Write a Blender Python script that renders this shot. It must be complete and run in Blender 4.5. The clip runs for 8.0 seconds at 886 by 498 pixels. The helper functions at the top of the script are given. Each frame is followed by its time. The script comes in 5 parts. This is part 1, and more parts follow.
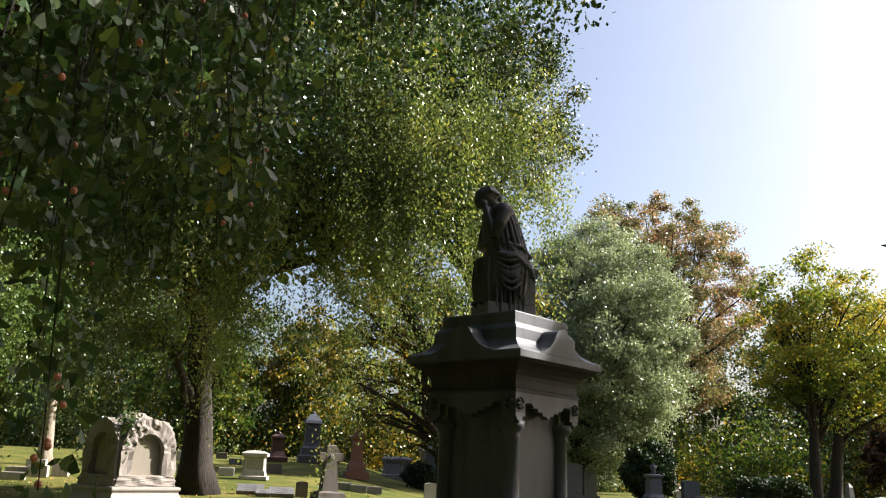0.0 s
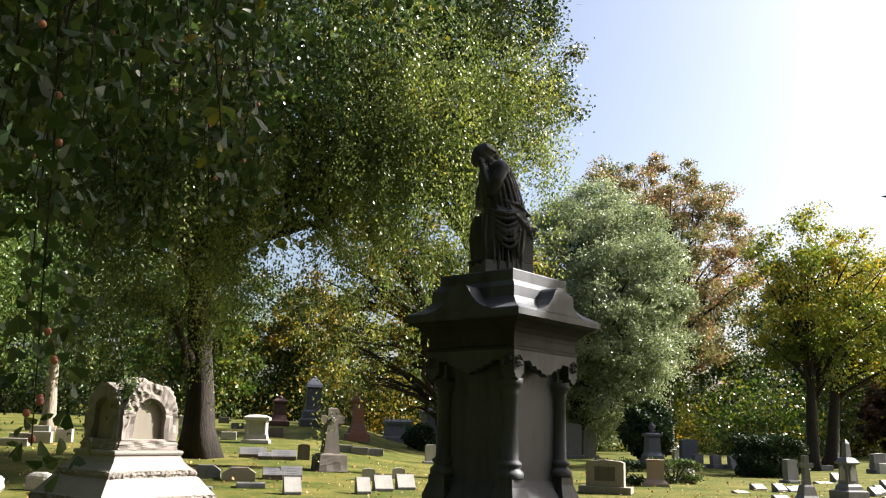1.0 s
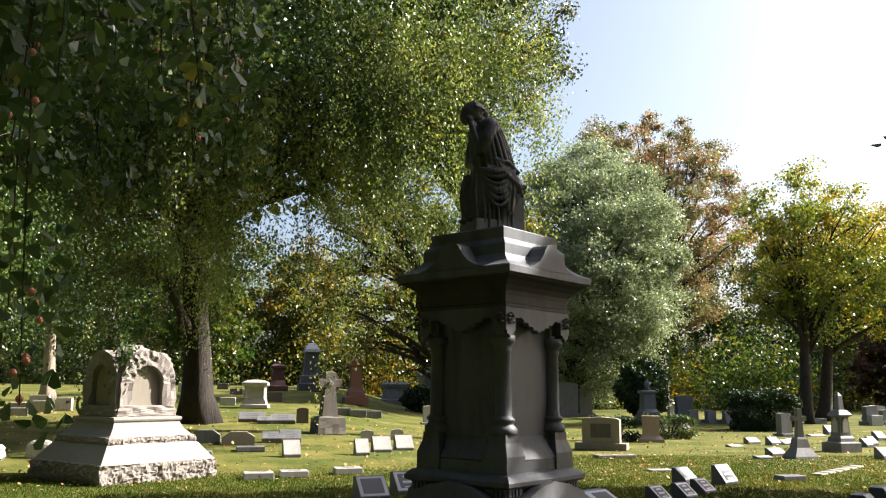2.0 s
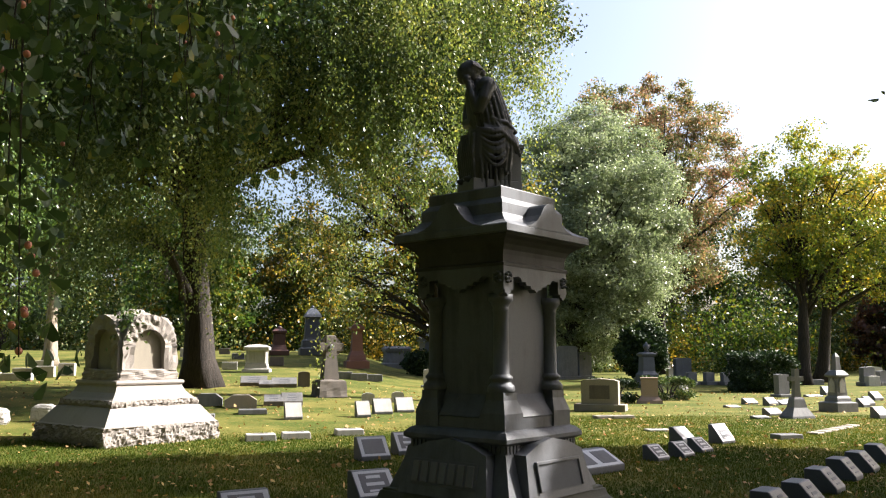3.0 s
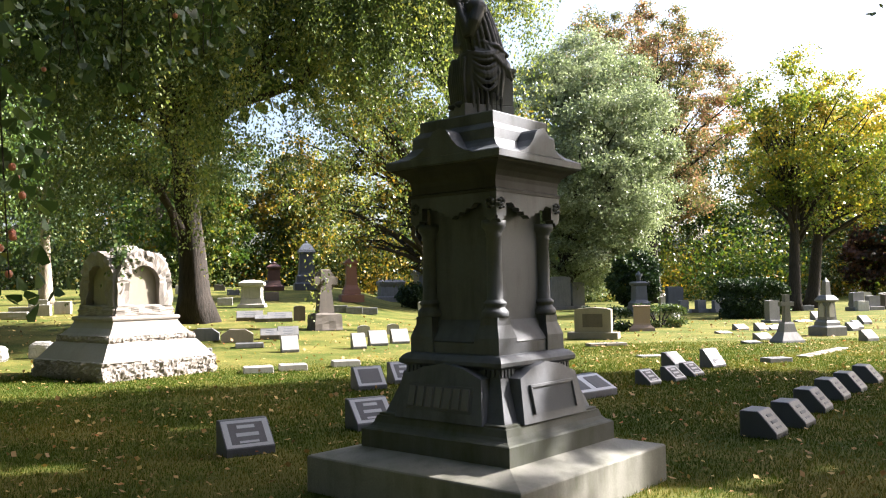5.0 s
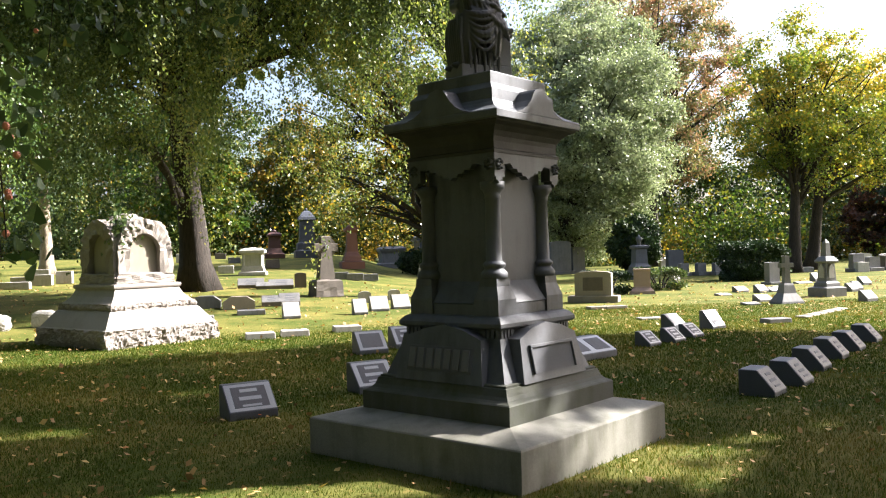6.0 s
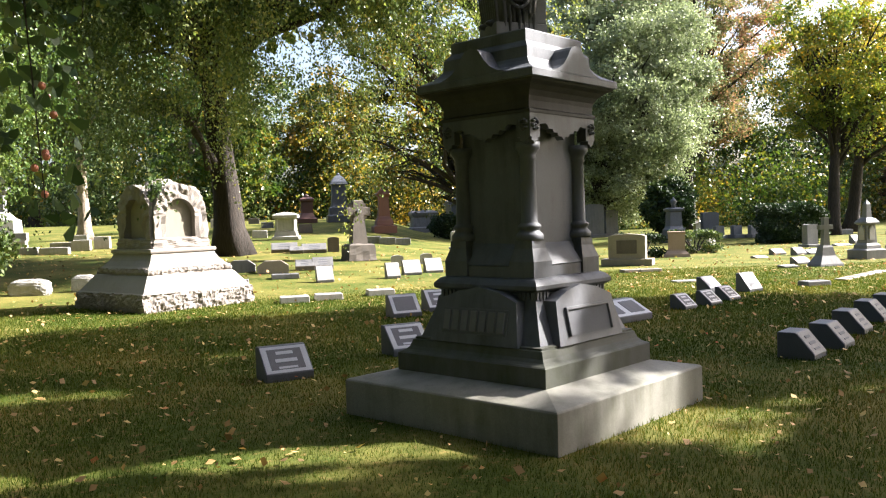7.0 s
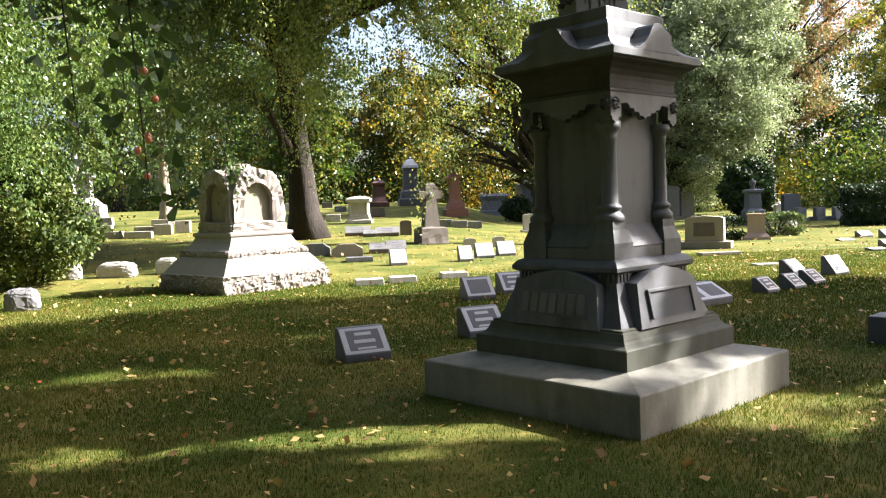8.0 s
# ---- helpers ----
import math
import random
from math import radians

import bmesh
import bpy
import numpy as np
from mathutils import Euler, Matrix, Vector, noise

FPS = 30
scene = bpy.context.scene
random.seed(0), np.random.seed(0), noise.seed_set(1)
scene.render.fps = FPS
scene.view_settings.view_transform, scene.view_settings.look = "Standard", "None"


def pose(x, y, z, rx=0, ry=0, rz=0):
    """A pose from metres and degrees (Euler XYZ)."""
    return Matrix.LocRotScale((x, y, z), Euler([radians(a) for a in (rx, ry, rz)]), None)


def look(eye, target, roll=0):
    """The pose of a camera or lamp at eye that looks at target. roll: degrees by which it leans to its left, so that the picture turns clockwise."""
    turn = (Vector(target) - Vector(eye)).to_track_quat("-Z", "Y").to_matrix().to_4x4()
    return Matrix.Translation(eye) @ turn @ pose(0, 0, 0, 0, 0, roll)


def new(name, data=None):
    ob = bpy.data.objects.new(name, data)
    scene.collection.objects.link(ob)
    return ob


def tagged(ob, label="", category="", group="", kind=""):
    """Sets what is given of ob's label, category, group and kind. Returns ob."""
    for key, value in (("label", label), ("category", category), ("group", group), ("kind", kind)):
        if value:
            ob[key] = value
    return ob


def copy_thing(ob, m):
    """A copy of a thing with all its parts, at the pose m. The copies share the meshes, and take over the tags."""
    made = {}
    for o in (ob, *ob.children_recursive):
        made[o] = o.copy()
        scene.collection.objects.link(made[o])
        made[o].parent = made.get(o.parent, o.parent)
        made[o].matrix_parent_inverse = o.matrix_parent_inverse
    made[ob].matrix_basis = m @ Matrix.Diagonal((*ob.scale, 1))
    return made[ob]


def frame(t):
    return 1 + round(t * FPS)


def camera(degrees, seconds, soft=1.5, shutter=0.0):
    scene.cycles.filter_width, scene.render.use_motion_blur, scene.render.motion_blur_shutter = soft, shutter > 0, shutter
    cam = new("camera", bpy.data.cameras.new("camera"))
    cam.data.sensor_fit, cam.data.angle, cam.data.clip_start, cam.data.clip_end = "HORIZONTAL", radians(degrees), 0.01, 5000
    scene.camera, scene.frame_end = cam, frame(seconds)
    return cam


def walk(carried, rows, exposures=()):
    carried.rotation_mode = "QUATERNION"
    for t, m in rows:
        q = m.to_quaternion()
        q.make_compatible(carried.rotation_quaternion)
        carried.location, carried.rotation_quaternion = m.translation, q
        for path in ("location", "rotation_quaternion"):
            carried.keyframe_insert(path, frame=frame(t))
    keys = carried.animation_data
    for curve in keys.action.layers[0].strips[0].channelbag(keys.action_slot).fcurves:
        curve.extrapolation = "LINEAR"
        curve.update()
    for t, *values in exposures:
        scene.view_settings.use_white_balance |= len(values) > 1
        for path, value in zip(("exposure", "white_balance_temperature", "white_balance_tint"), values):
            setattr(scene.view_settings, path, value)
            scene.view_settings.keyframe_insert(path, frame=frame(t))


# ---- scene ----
cam = camera(56.1, 8.0, soft=1.15)
PATH = [
    (0, (-0.992, -6.945, 1.779), (-0.871, -5.014, 2.283), 2.3),
    (0.5, (-0.976, -6.899, 1.72), (-0.856, -4.962, 2.204), 1.8),
    (1, (-0.976, -6.89, 1.745), (-0.847, -4.939, 2.166), 1.6),
    (1.5, (-0.96, -6.875, 1.733), (-0.82, -4.915, 2.108), 0.9),
    (3, (-0.921, -6.887, 1.67), (-0.776, -4.908, 1.922), 0.1),
    (3.5, (-0.931, -6.877, 1.651), (-0.781, -4.894, 1.862), -0.2),
    (4, (-0.92, -6.875, 1.64), (-0.766, -4.888, 1.811), -0.5),
    (4.5, (-0.921, -6.859, 1.628), (-0.763, -4.87, 1.756), -0.6),
    (6, (-0.905, -6.864, 1.582), (-0.746, -4.871, 1.595), -1.5),
    (6.5, (-0.905, -6.833, 1.561), (-0.759, -4.839, 1.515), -1.6),
    (7, (-0.927, -6.816, 1.566), (-0.846, -4.818, 1.495), -1.8),
    (7.5, (-0.968, -6.829, 1.56), (-1.006, -4.831, 1.48), -2.7),
    (8, (-0.992, -6.815, 1.556), (-1.081, -4.82, 1.451), -2.1),
]
EXPOSURES = [(0, 1.65, 6450, 12), (1.5, 1.8, 6450, 12), (3.0, 2.0, 6400, 13), (3.5, 2.15, 6400, 13), (4.5, 2.45, 6300, 14), (6.5, 2.5, 6300, 14), (8, 2.6, 6300, 14)]
walk(cam, [(t, look(eye, target, roll)) for t, eye, target, roll in PATH], EXPOSURES)

# ---- daylight ----
SUN_H = Vector((0.975, 0.22, 0)).normalized()
SUN_EL = radians(38)
sun_from = Vector((SUN_H.x * math.cos(SUN_EL), SUN_H.y * math.cos(SUN_EL), math.sin(SUN_EL)))
world = bpy.data.worlds.new("world")
scene.world = world
world.use_nodes = True
wn = world.node_tree.nodes
sky = wn.new("ShaderNodeTexSky")
sky.sky_type = "NISHITA"
sky.sun_disc = False
sky.sun_elevation = SUN_EL
sky.sun_rotation = math.atan2(SUN_H.x, SUN_H.y)
sky.air_density, sky.dust_density, sky.ozone_density = 1.0, 4.5, 1.0
wn["Background"].inputs["Strength"].default_value = 0.07
world.node_tree.links.new(sky.outputs[0], wn["Background"].inputs["Color"])
sun = new("sun", bpy.data.lights.new("sun", "SUN"))
sun.data.energy, sun.data.angle, sun.data.color = 5.0, radians(0.55), (1.0, 0.95, 0.86)
sun.matrix_world = look(sun_from * 60, (0, 0, 0))

# ---- small building helpers ----
rng = np.random.default_rng(7)


def part(name, bm, material, parent=None, label="", smooth=False):
    """Link a bmesh as one mesh object under a thing or a part."""
    me = bpy.data.meshes.new(name)
    bm.normal_update()
    bm.to_mesh(me)
    bm.free()
    ob = new(name, me)
    me.materials.append(material)
    if smooth:
        me.polygons.foreach_set("use_smooth", [True] * len(me.polygons))
    if parent:
        ob.parent = parent
    if label:
        ob["label"] = label
    return ob


def raw(name, verts, size, material, parent=None, smooth=False, label=""):
    """A mesh of separate faces that have size corners each, out of an array of places."""
    n = len(verts)
    me = bpy.data.meshes.new(name)
    me.vertices.add(n)
    me.vertices.foreach_set("co", np.asarray(verts, dtype=np.float32).ravel())
    me.loops.add(n)
    me.loops.foreach_set("vertex_index", np.arange(n, dtype=np.int32))
    me.polygons.add(n // size)
    me.polygons.foreach_set("loop_start", np.arange(0, n, size, dtype=np.int32))
    me.polygons.foreach_set("loop_total", np.full(n // size, size, dtype=np.int32))
    me.update(calc_edges=True)
    me.materials.append(material)
    ob = new(name, me)
    if parent:
        ob.parent = parent
    if label:
        ob["label"] = label
    return ob


def empty(name, m, label, category, group=""):
    ob = new(name)
    ob.matrix_basis = m
    return tagged(ob, label, category, group)


def box(bm, x0, x1, y0, y1, z0, z1, bevel=0.0, top=(1, 1), shift=(0, 0)):
    """A block; top scales its upper face about its middle, shift moves that face."""
    cx, cy = (x0 + x1) / 2, (y0 + y1) / 2
    vs = []
    for z, k, s in ((z0, (1, 1), (0, 0)), (z1, top, shift)):
        for x, y in ((x0, y0), (x1, y0), (x1, y1), (x0, y1)):
            vs.append(bm.verts.new((cx + (x - cx) * k[0] + s[0], cy + (y - cy) * k[1] + s[1], z)))
    fs = [bm.faces.new([vs[i] for i in f]) for f in
          ((3, 2, 1, 0), (4, 5, 6, 7), (0, 1, 5, 4), (1, 2, 6, 5), (2, 3, 7, 6), (3, 0, 4, 7))]
    if bevel:
        es = list({e for f in fs for e in f.edges})
        bmesh.ops.bevel(bm, geom=es, offset=bevel, segments=2, profile=0.5, affect="EDGES", clamp_overlap=True)


def block(name, dims, material, parent=None, bevel=0.008, label="", **kw):
    bm = bmesh.new()
    box(bm, *dims, bevel=bevel, **kw)
    return part(name, bm, material, parent, label)


def square_loft(bm, rows, ky=1.0, cx=0.0, cy=0.0):
    """Square courses stacked into one solid: rows of (half width, height)."""
    rings = []
    for h, z in rows:
        rings.append([bm.verts.new((cx + sx * h, cy + sy * h * ky, z)) for sx, sy in ((-1, -1), (1, -1), (1, 1), (-1, 1))])
    for a, b in zip(rings, rings[1:]):
        for i in range(4):
            j = (i + 1) % 4
            bm.faces.new((a[i], a[j], b[j], b[i]))
    bm.faces.new(rings[0][::-1])
    bm.faces.new(rings[-1])


def lathe(bm, rows, cx=0.0, cy=0.0, seg=16, flat=1.0):
    """Round courses stacked into one solid: rows of (radius, height)."""
    rings = [[bm.verts.new((cx + r * math.cos(2 * math.pi * i / seg), cy + flat * r * math.sin(2 * math.pi * i / seg), z))
              for i in range(seg)] for r, z in rows]
    for a, b in zip(rings, rings[1:]):
        for i in range(seg):
            j = (i + 1) % seg
            bm.faces.new((a[i], a[j], b[j], b[i]))
    bm.faces.new(rings[0][::-1])
    bm.faces.new(rings[-1])


def prism(bm, outline, y0, y1):
    """An outline in x and z pulled from y0 to y1."""
    a = [bm.verts.new((x, y0, z)) for x, z in outline]
    b = [bm.verts.new((x, y1, z)) for x, z in outline]
    n = len(outline)
    for i in range(n):
        j = (i + 1) % n
        bm.faces.new((a[i], a[j], b[j], b[i]))
    fs = [bm.faces.new(a[::-1]), bm.faces.new(b)]
    bmesh.ops.recalc_face_normals(bm, faces=bm.faces)
    bmesh.ops.triangulate(bm, faces=fs)


def tube(bm, pts, radii, seg=8):
    """A tapered tube along a line of places."""
    rings = []
    for k, p in enumerate(pts):
        a, b = pts[max(0, k - 1)], pts[min(len(pts) - 1, k + 1)]
        d = (Vector(b) - Vector(a)).normalized()
        u = d.cross(Vector((0.31, 0.95, 0.1))).normalized()
        v = d.cross(u)
        rings.append([bm.verts.new(Vector(p) + radii[k] * (math.cos(t) * u + math.sin(t) * v))
                      for t in (2 * math.pi * i / seg for i in range(seg))])
    for a, b in zip(rings, rings[1:]):
        for i in range(seg):
            j = (i + 1) % seg
            bm.faces.new((a[i], a[j], b[j], b[i]))
    bm.faces.new(rings[-1])
    bm.faces.new(rings[0][::-1])


def roughen(bm, amount, scale, cuts=0):
    """Break the surface up like split or weathered stone."""
    if cuts:
        bmesh.ops.subdivide_edges(bm, edges=bm.edges, cuts=cuts, use_grid_fill=True)
    bm.normal_update()
    for v in bm.verts:
        v.co += v.normal * amount * noise.noise(v.co * scale) + 0.35 * amount * v.normal * noise.noise(v.co * scale * 3.1)


def rock_course(bm, rows, step=0.05, amount=0.05):
    """A square course with split, chunky faces: rows of (half width, height)."""
    levels = []
    for (h0, z0), (h1, z1) in zip(rows, rows[1:]):
        k = max(1, round(abs(z1 - z0) / step))
        levels += [(h0 + (h1 - h0) * i / k, z0 + (z1 - z0) * i / k) for i in range(k)]
    levels.append(rows[-1])
    n = max(4, round(2 * rows[0][0] / step))
    rings = []
    for q, (h, z) in enumerate(levels):
        ring = []
        for s in range(4):
            for i in range(n):
                t = -h + 2 * h * i / n
                p = Vector(((t, -h), (h, t), (-t, h), (-h, -t))[s] + (z,))
                out = Vector(((0, -1, 0), (1, 0, 0), (0, 1, 0), (-1, 0, 0))[s])
                f = 0.55 * noise.noise(p * 3.7) + 0.45 * noise.noise(p * 8.3) + 0.38 * noise.noise(p * 19) + 0.2 * noise.noise(p * 41)
                edge = 0.4 if q in (0, len(levels) - 1) else 1.0
                ring.append(bm.verts.new(p + out * amount * f * edge + Vector((0, 0, 0.3 * amount * noise.noise(p * 9)))))
        rings.append(ring)
    m = len(rings[0])
    for a, b in zip(rings, rings[1:]):
        for i in range(m):
            bm.faces.new((a[i], a[(i + 1) % m], b[(i + 1) % m], b[i]))
    bm.faces.new(rings[-1])
    bm.faces.new(rings[0][::-1])


def ground_z(x, y):
    d = math.hypot(x + 0.9, y + 6.8)
    r = max(0.0, d - 18)
    r = r if r < 35 else 35 + 12 * (1 - math.exp(-(r - 35) / 12))
    return (0.002 + 0.021 * (1 - math.tanh((x + 1) / 3))) * r


def on_ground(x, y, turn=0.0, sink=0.01):
    return pose(x, y, ground_z(x, y) - sink, 0, 0, turn)


# ---- materials ----
def shader(name):
    m = bpy.data.materials.new(name)
    m.use_nodes = True
    return m, m.node_tree.nodes, m.node_tree.links, m.node_tree.nodes["Principled BSDF"]


def noise_node(n, l, scale, detail=6.0, rough=0.6, coord=None):
    t = n.new("ShaderNodeTexNoise")
    t.inputs["Scale"].default_value, t.inputs["Detail"].default_value, t.inputs["Roughness"].default_value = scale, detail, rough
    if coord is not None:
        l.new(coord, t.inputs["Vector"])
    return t.outputs["Fac"]


def ramp(n, l, fac, stops):
    r = n.new("ShaderNodeValToRGB")
    e = r.color_ramp.elements
    while len(e) < len(stops):
        e.new(0.5)
    for el, (pos, col) in zip(e, stops):
        el.position, el.color = pos, (*col, 1)
    l.new(fac, r.inputs["Fac"])
    return r.outputs["Color"]


def mixed(n, l, fac, a, b, mode="MIX"):
    x = n.new("ShaderNodeMix")
    x.data_type, x.blend_type = "RGBA", mode
    for sock, val in ((x.inputs["Factor"], fac), (x.inputs["A"], a), (x.inputs["B"], b)):
        if isinstance(val, (int, float)):
            sock.default_value = val
        elif isinstance(val, tuple):
            sock.default_value = (*val, 1)
        else:
            l.new(val, sock)
    return x.outputs["Result"]


def bump(n, l, height, strength, dist, bsdf):
    b = n.new("ShaderNodeBump")
    b.inputs["Strength"].default_value, b.inputs["Distance"].default_value = strength, dist
    l.new(height, b.inputs["Height"])
    l.new(b.outputs[0], bsdf.inputs["Normal"])


def stone(name, light, dark, stain, grain=160.0, rough=0.7, streak=0.5, relief=0.35):
    """Granite or marble: fine speckle, broad weathering and run-down stains."""
    m, n, l, b = shader(name)
    co = n.new("ShaderNodeTexCoord").outputs["Object"]
    fine = ramp(n, l, noise_node(n, l, grain, 3, 0.7, co), [(0.35, dark), (0.62, light)])
    broad = noise_node(n, l, 2.3, 8, 0.65, co)
    mp = n.new("ShaderNodeMapping")
    mp.inputs["Scale"].default_value = (6, 6, 0.8)
    l.new(co, mp.inputs["Vector"])
    run = noise_node(n, l, 1.4, 6, 0.6, mp.outputs[0])
    mul = n.new("ShaderNodeMath")
    mul.operation = "MULTIPLY"
    l.new(broad, mul.inputs[0])
    l.new(run, mul.inputs[1])
    fac = ramp(n, l, mul.outputs[0], [(0.2, (0, 0, 0)), (0.42, (streak, streak, streak))])
    l.new(mixed(n, l, fac, fine, stain), b.inputs["Base Color"])
    b.inputs["Roughness"].default_value = rough
    bump(n, l, noise_node(n, l, 45, 8, 0.7, co), relief, 0.006, b)
    return m


def leaf(name, stops, patch=0.35, shine=0.34, through_light=0.42, gloss=0.3, tint=(1.0, 1.0, 0.5)):
    """Foliage: colour from leaf to leaf and from bough to bough, light passing through."""
    m, n, l, b = shader(name)
    co = n.new("ShaderNodeTexCoord").outputs["Object"]
    rnd = n.new("ShaderNodeNewGeometry").outputs["Random Per Island"]
    add = n.new("ShaderNodeMath")
    add.operation = "MULTIPLY_ADD"
    l.new(noise_node(n, l, patch, 3, 0.6, co), add.inputs[0])
    add.inputs[1].default_value = 1.5
    off = n.new("ShaderNodeMath")
    off.operation = "MULTIPLY_ADD"
    l.new(rnd, off.inputs[0])
    off.inputs[1].default_value, off.inputs[2].default_value = 0.55, -0.55
    l.new(off.outputs[0], add.inputs[2])
    col = ramp(n, l, add.outputs[0], stops)
    l.new(col, b.inputs["Base Color"])
    b.inputs["Roughness"].default_value = shine
    b.inputs["Specular IOR Level"].default_value = gloss
    t = n.new("ShaderNodeBsdfTranslucent")
    l.new(mixed(n, l, 1.0, col, tint, "MULTIPLY"), t.inputs["Color"])
    mx = n.new("ShaderNodeMixShader")
    mx.inputs[0].default_value = through_light
    l.new(b.outputs[0], mx.inputs[1])
    l.new(t.outputs[0], mx.inputs[2])
    l.new(mx.outputs[0], n["Material Output"].inputs["Surface"])
    return m


def bark(name, light, dark):
    m, n, l, b = shader(name)
    co = n.new("ShaderNodeTexCoord").outputs["Object"]
    mp = n.new("ShaderNodeMapping")
    mp.inputs["Scale"].default_value = (7, 7, 1.3)
    l.new(co, mp.inputs["Vector"])
    g = noise_node(n, l, 2.2, 8, 0.7, mp.outputs[0])
    l.new(ramp(n, l, g, [(0.35, dark), (0.65, light)]), b.inputs["Base Color"])
    b.inputs["Roughness"].default_value = 0.95
    bump(n, l, g, 0.9, 0.05, b)
    return m


def plain(name, col, rough=0.6, vary=0.25, scale=30.0):
    m, n, l, b = shader(name)
    co = n.new("ShaderNodeTexCoord").outputs["Object"]
    low = tuple(c * (1 - vary) for c in col)
    l.new(ramp(n, l, noise_node(n, l, scale, 5, 0.6, co), [(0.3, low), (0.7, col)]), b.inputs["Base Color"])
    b.inputs["Roughness"].default_value = rough
    return m


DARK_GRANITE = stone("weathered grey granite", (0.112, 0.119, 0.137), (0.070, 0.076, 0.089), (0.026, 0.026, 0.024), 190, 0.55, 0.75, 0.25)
BLACKISH_GRANITE = stone("blackish brown granite", (0.05, 0.046, 0.043), (0.03, 0.028, 0.026), (0.014, 0.012, 0.010), 190, 0.7, 0.85, 0.3)
SEAT_GRANITE = stone("lighter grey granite", (0.15, 0.15, 0.155), (0.105, 0.106, 0.112), (0.06, 0.06, 0.06), 190, 0.6, 0.4, 0.2)
SLAB_STONE = stone("mossy granite slab", (0.24, 0.23, 0.20), (0.17, 0.165, 0.14), (0.065, 0.07, 0.035), 170, 0.75, 0.6, 0.3)
MOSSY_GRANITE = stone("moss-stained dark granite", (0.085, 0.088, 0.075), (0.055, 0.058, 0.047), (0.035, 0.042, 0.014), 170, 0.75, 0.8, 0.4)
STATUE_STONE = stone("dark carved granite", (0.055, 0.057, 0.064), (0.034, 0.035, 0.04), (0.018, 0.018, 0.018), 190, 0.5, 0.6, 0.15)
PALE_STONE = stone("pale pink granite", (0.26, 0.23, 0.205), (0.18, 0.158, 0.14), (0.085, 0.075, 0.062), 120, 0.85, 0.45, 1.0)
PALE_SMOOTH = stone("dressed pale granite", (0.27, 0.243, 0.22), (0.21, 0.19, 0.17), (0.13, 0.115, 0.10), 150, 0.7, 0.3, 0.15)
PANEL_STONE = stone("buff panel stone", (0.24, 0.212, 0.168), (0.19, 0.168, 0.132), (0.12, 0.104, 0.08), 150, 0.8, 0.3, 0.15)
WHITE_STONE = stone("white marble", (0.38, 0.365, 0.34), (0.30, 0.285, 0.27), (0.15, 0.14, 0.12), 90, 0.7, 0.4, 0.2)
GREY_STONE = stone("grey granite", (0.165, 0.165, 0.17), (0.105, 0.105, 0.11), (0.05, 0.05, 0.047), 150, 0.6, 0.5, 0.3)
BLUE_STONE = stone("blue grey granite", (0.085, 0.095, 0.12), (0.055, 0.062, 0.08), (0.04, 0.043, 0.05), 150, 0.5, 0.5, 0.25)
FACE_STONE = stone("polished pale grey face", (0.36, 0.38, 0.42), (0.28, 0.30, 0.34), (0.19, 0.20, 0.215), 180, 0.35, 0.3, 0.08)
LETTER_STONE = stone("frosted letter stone", (0.11, 0.115, 0.13), (0.08, 0.083, 0.095), (0.05, 0.05, 0.055), 150, 0.8, 0.3, 0.1)
CARVED_STONE = stone("hammered pale letter stone", (0.17, 0.17, 0.18), (0.12, 0.12, 0.13), (0.07, 0.07, 0.07), 150, 0.85, 0.4, 0.2)
PINK_STONE = stone("pink granite", (0.38, 0.27, 0.235), (0.29, 0.20, 0.17), (0.25, 0.18, 0.15), 130, 0.6, 0.4, 0.2)
RED_STONE = stone("red granite", (0.20, 0.085, 0.06), (0.14, 0.058, 0.042), (0.16, 0.07, 0.05), 130, 0.5, 0.4, 0.2)
DARK_RED = stone("dark red granite", (0.11, 0.05, 0.04), (0.07, 0.035, 0.03), (0.04, 0.025, 0.02), 130, 0.5, 0.4, 0.2)
BROWN_STONE = stone("brown stone", (0.12, 0.10, 0.085), (0.075, 0.065, 0.055), (0.04, 0.035, 0.03), 130, 0.8, 0.5, 0.4)
TAN_STONE = stone("tan granite", (0.28, 0.245, 0.20), (0.20, 0.175, 0.14), (0.17, 0.15, 0.12), 130, 0.75, 0.4, 0.3)

BARK_DARK = bark("dark bark", (0.038, 0.028, 0.022), (0.009, 0.007, 0.005))
BARK_GREY = bark("grey bark", (0.17, 0.145, 0.12), (0.06, 0.05, 0.042))
BARK_PALE = bark("pale bark", (0.38, 0.32, 0.25), (0.17, 0.14, 0.11))
LEAF_DEEP = leaf("deep green leaves", [(0.25, (0.030, 0.055, 0.020)), (0.5, (0.065, 0.105, 0.038)), (0.72, (0.135, 0.175, 0.068)), (0.92, (0.30, 0.25, 0.08))], 0.35, 0.34, 0.3, 0.3)
LEAF_DARK = leaf("dark glossy elm leaves", [(0.25, (0.022, 0.040, 0.014)), (0.55, (0.05, 0.075, 0.026)), (0.80, (0.12, 0.13, 0.04)), (0.95, (0.34, 0.24, 0.05))], 0.4, 0.34, 0.24, 0.25)
LEAF_SILVER = leaf("silvery green leaves", [(0.25, (0.13, 0.165, 0.085)), (0.55, (0.25, 0.29, 0.17)), (0.85, (0.40, 0.43, 0.30))], 0.3, 0.3, 0.42, 0.55, (0.95, 1.0, 0.75))
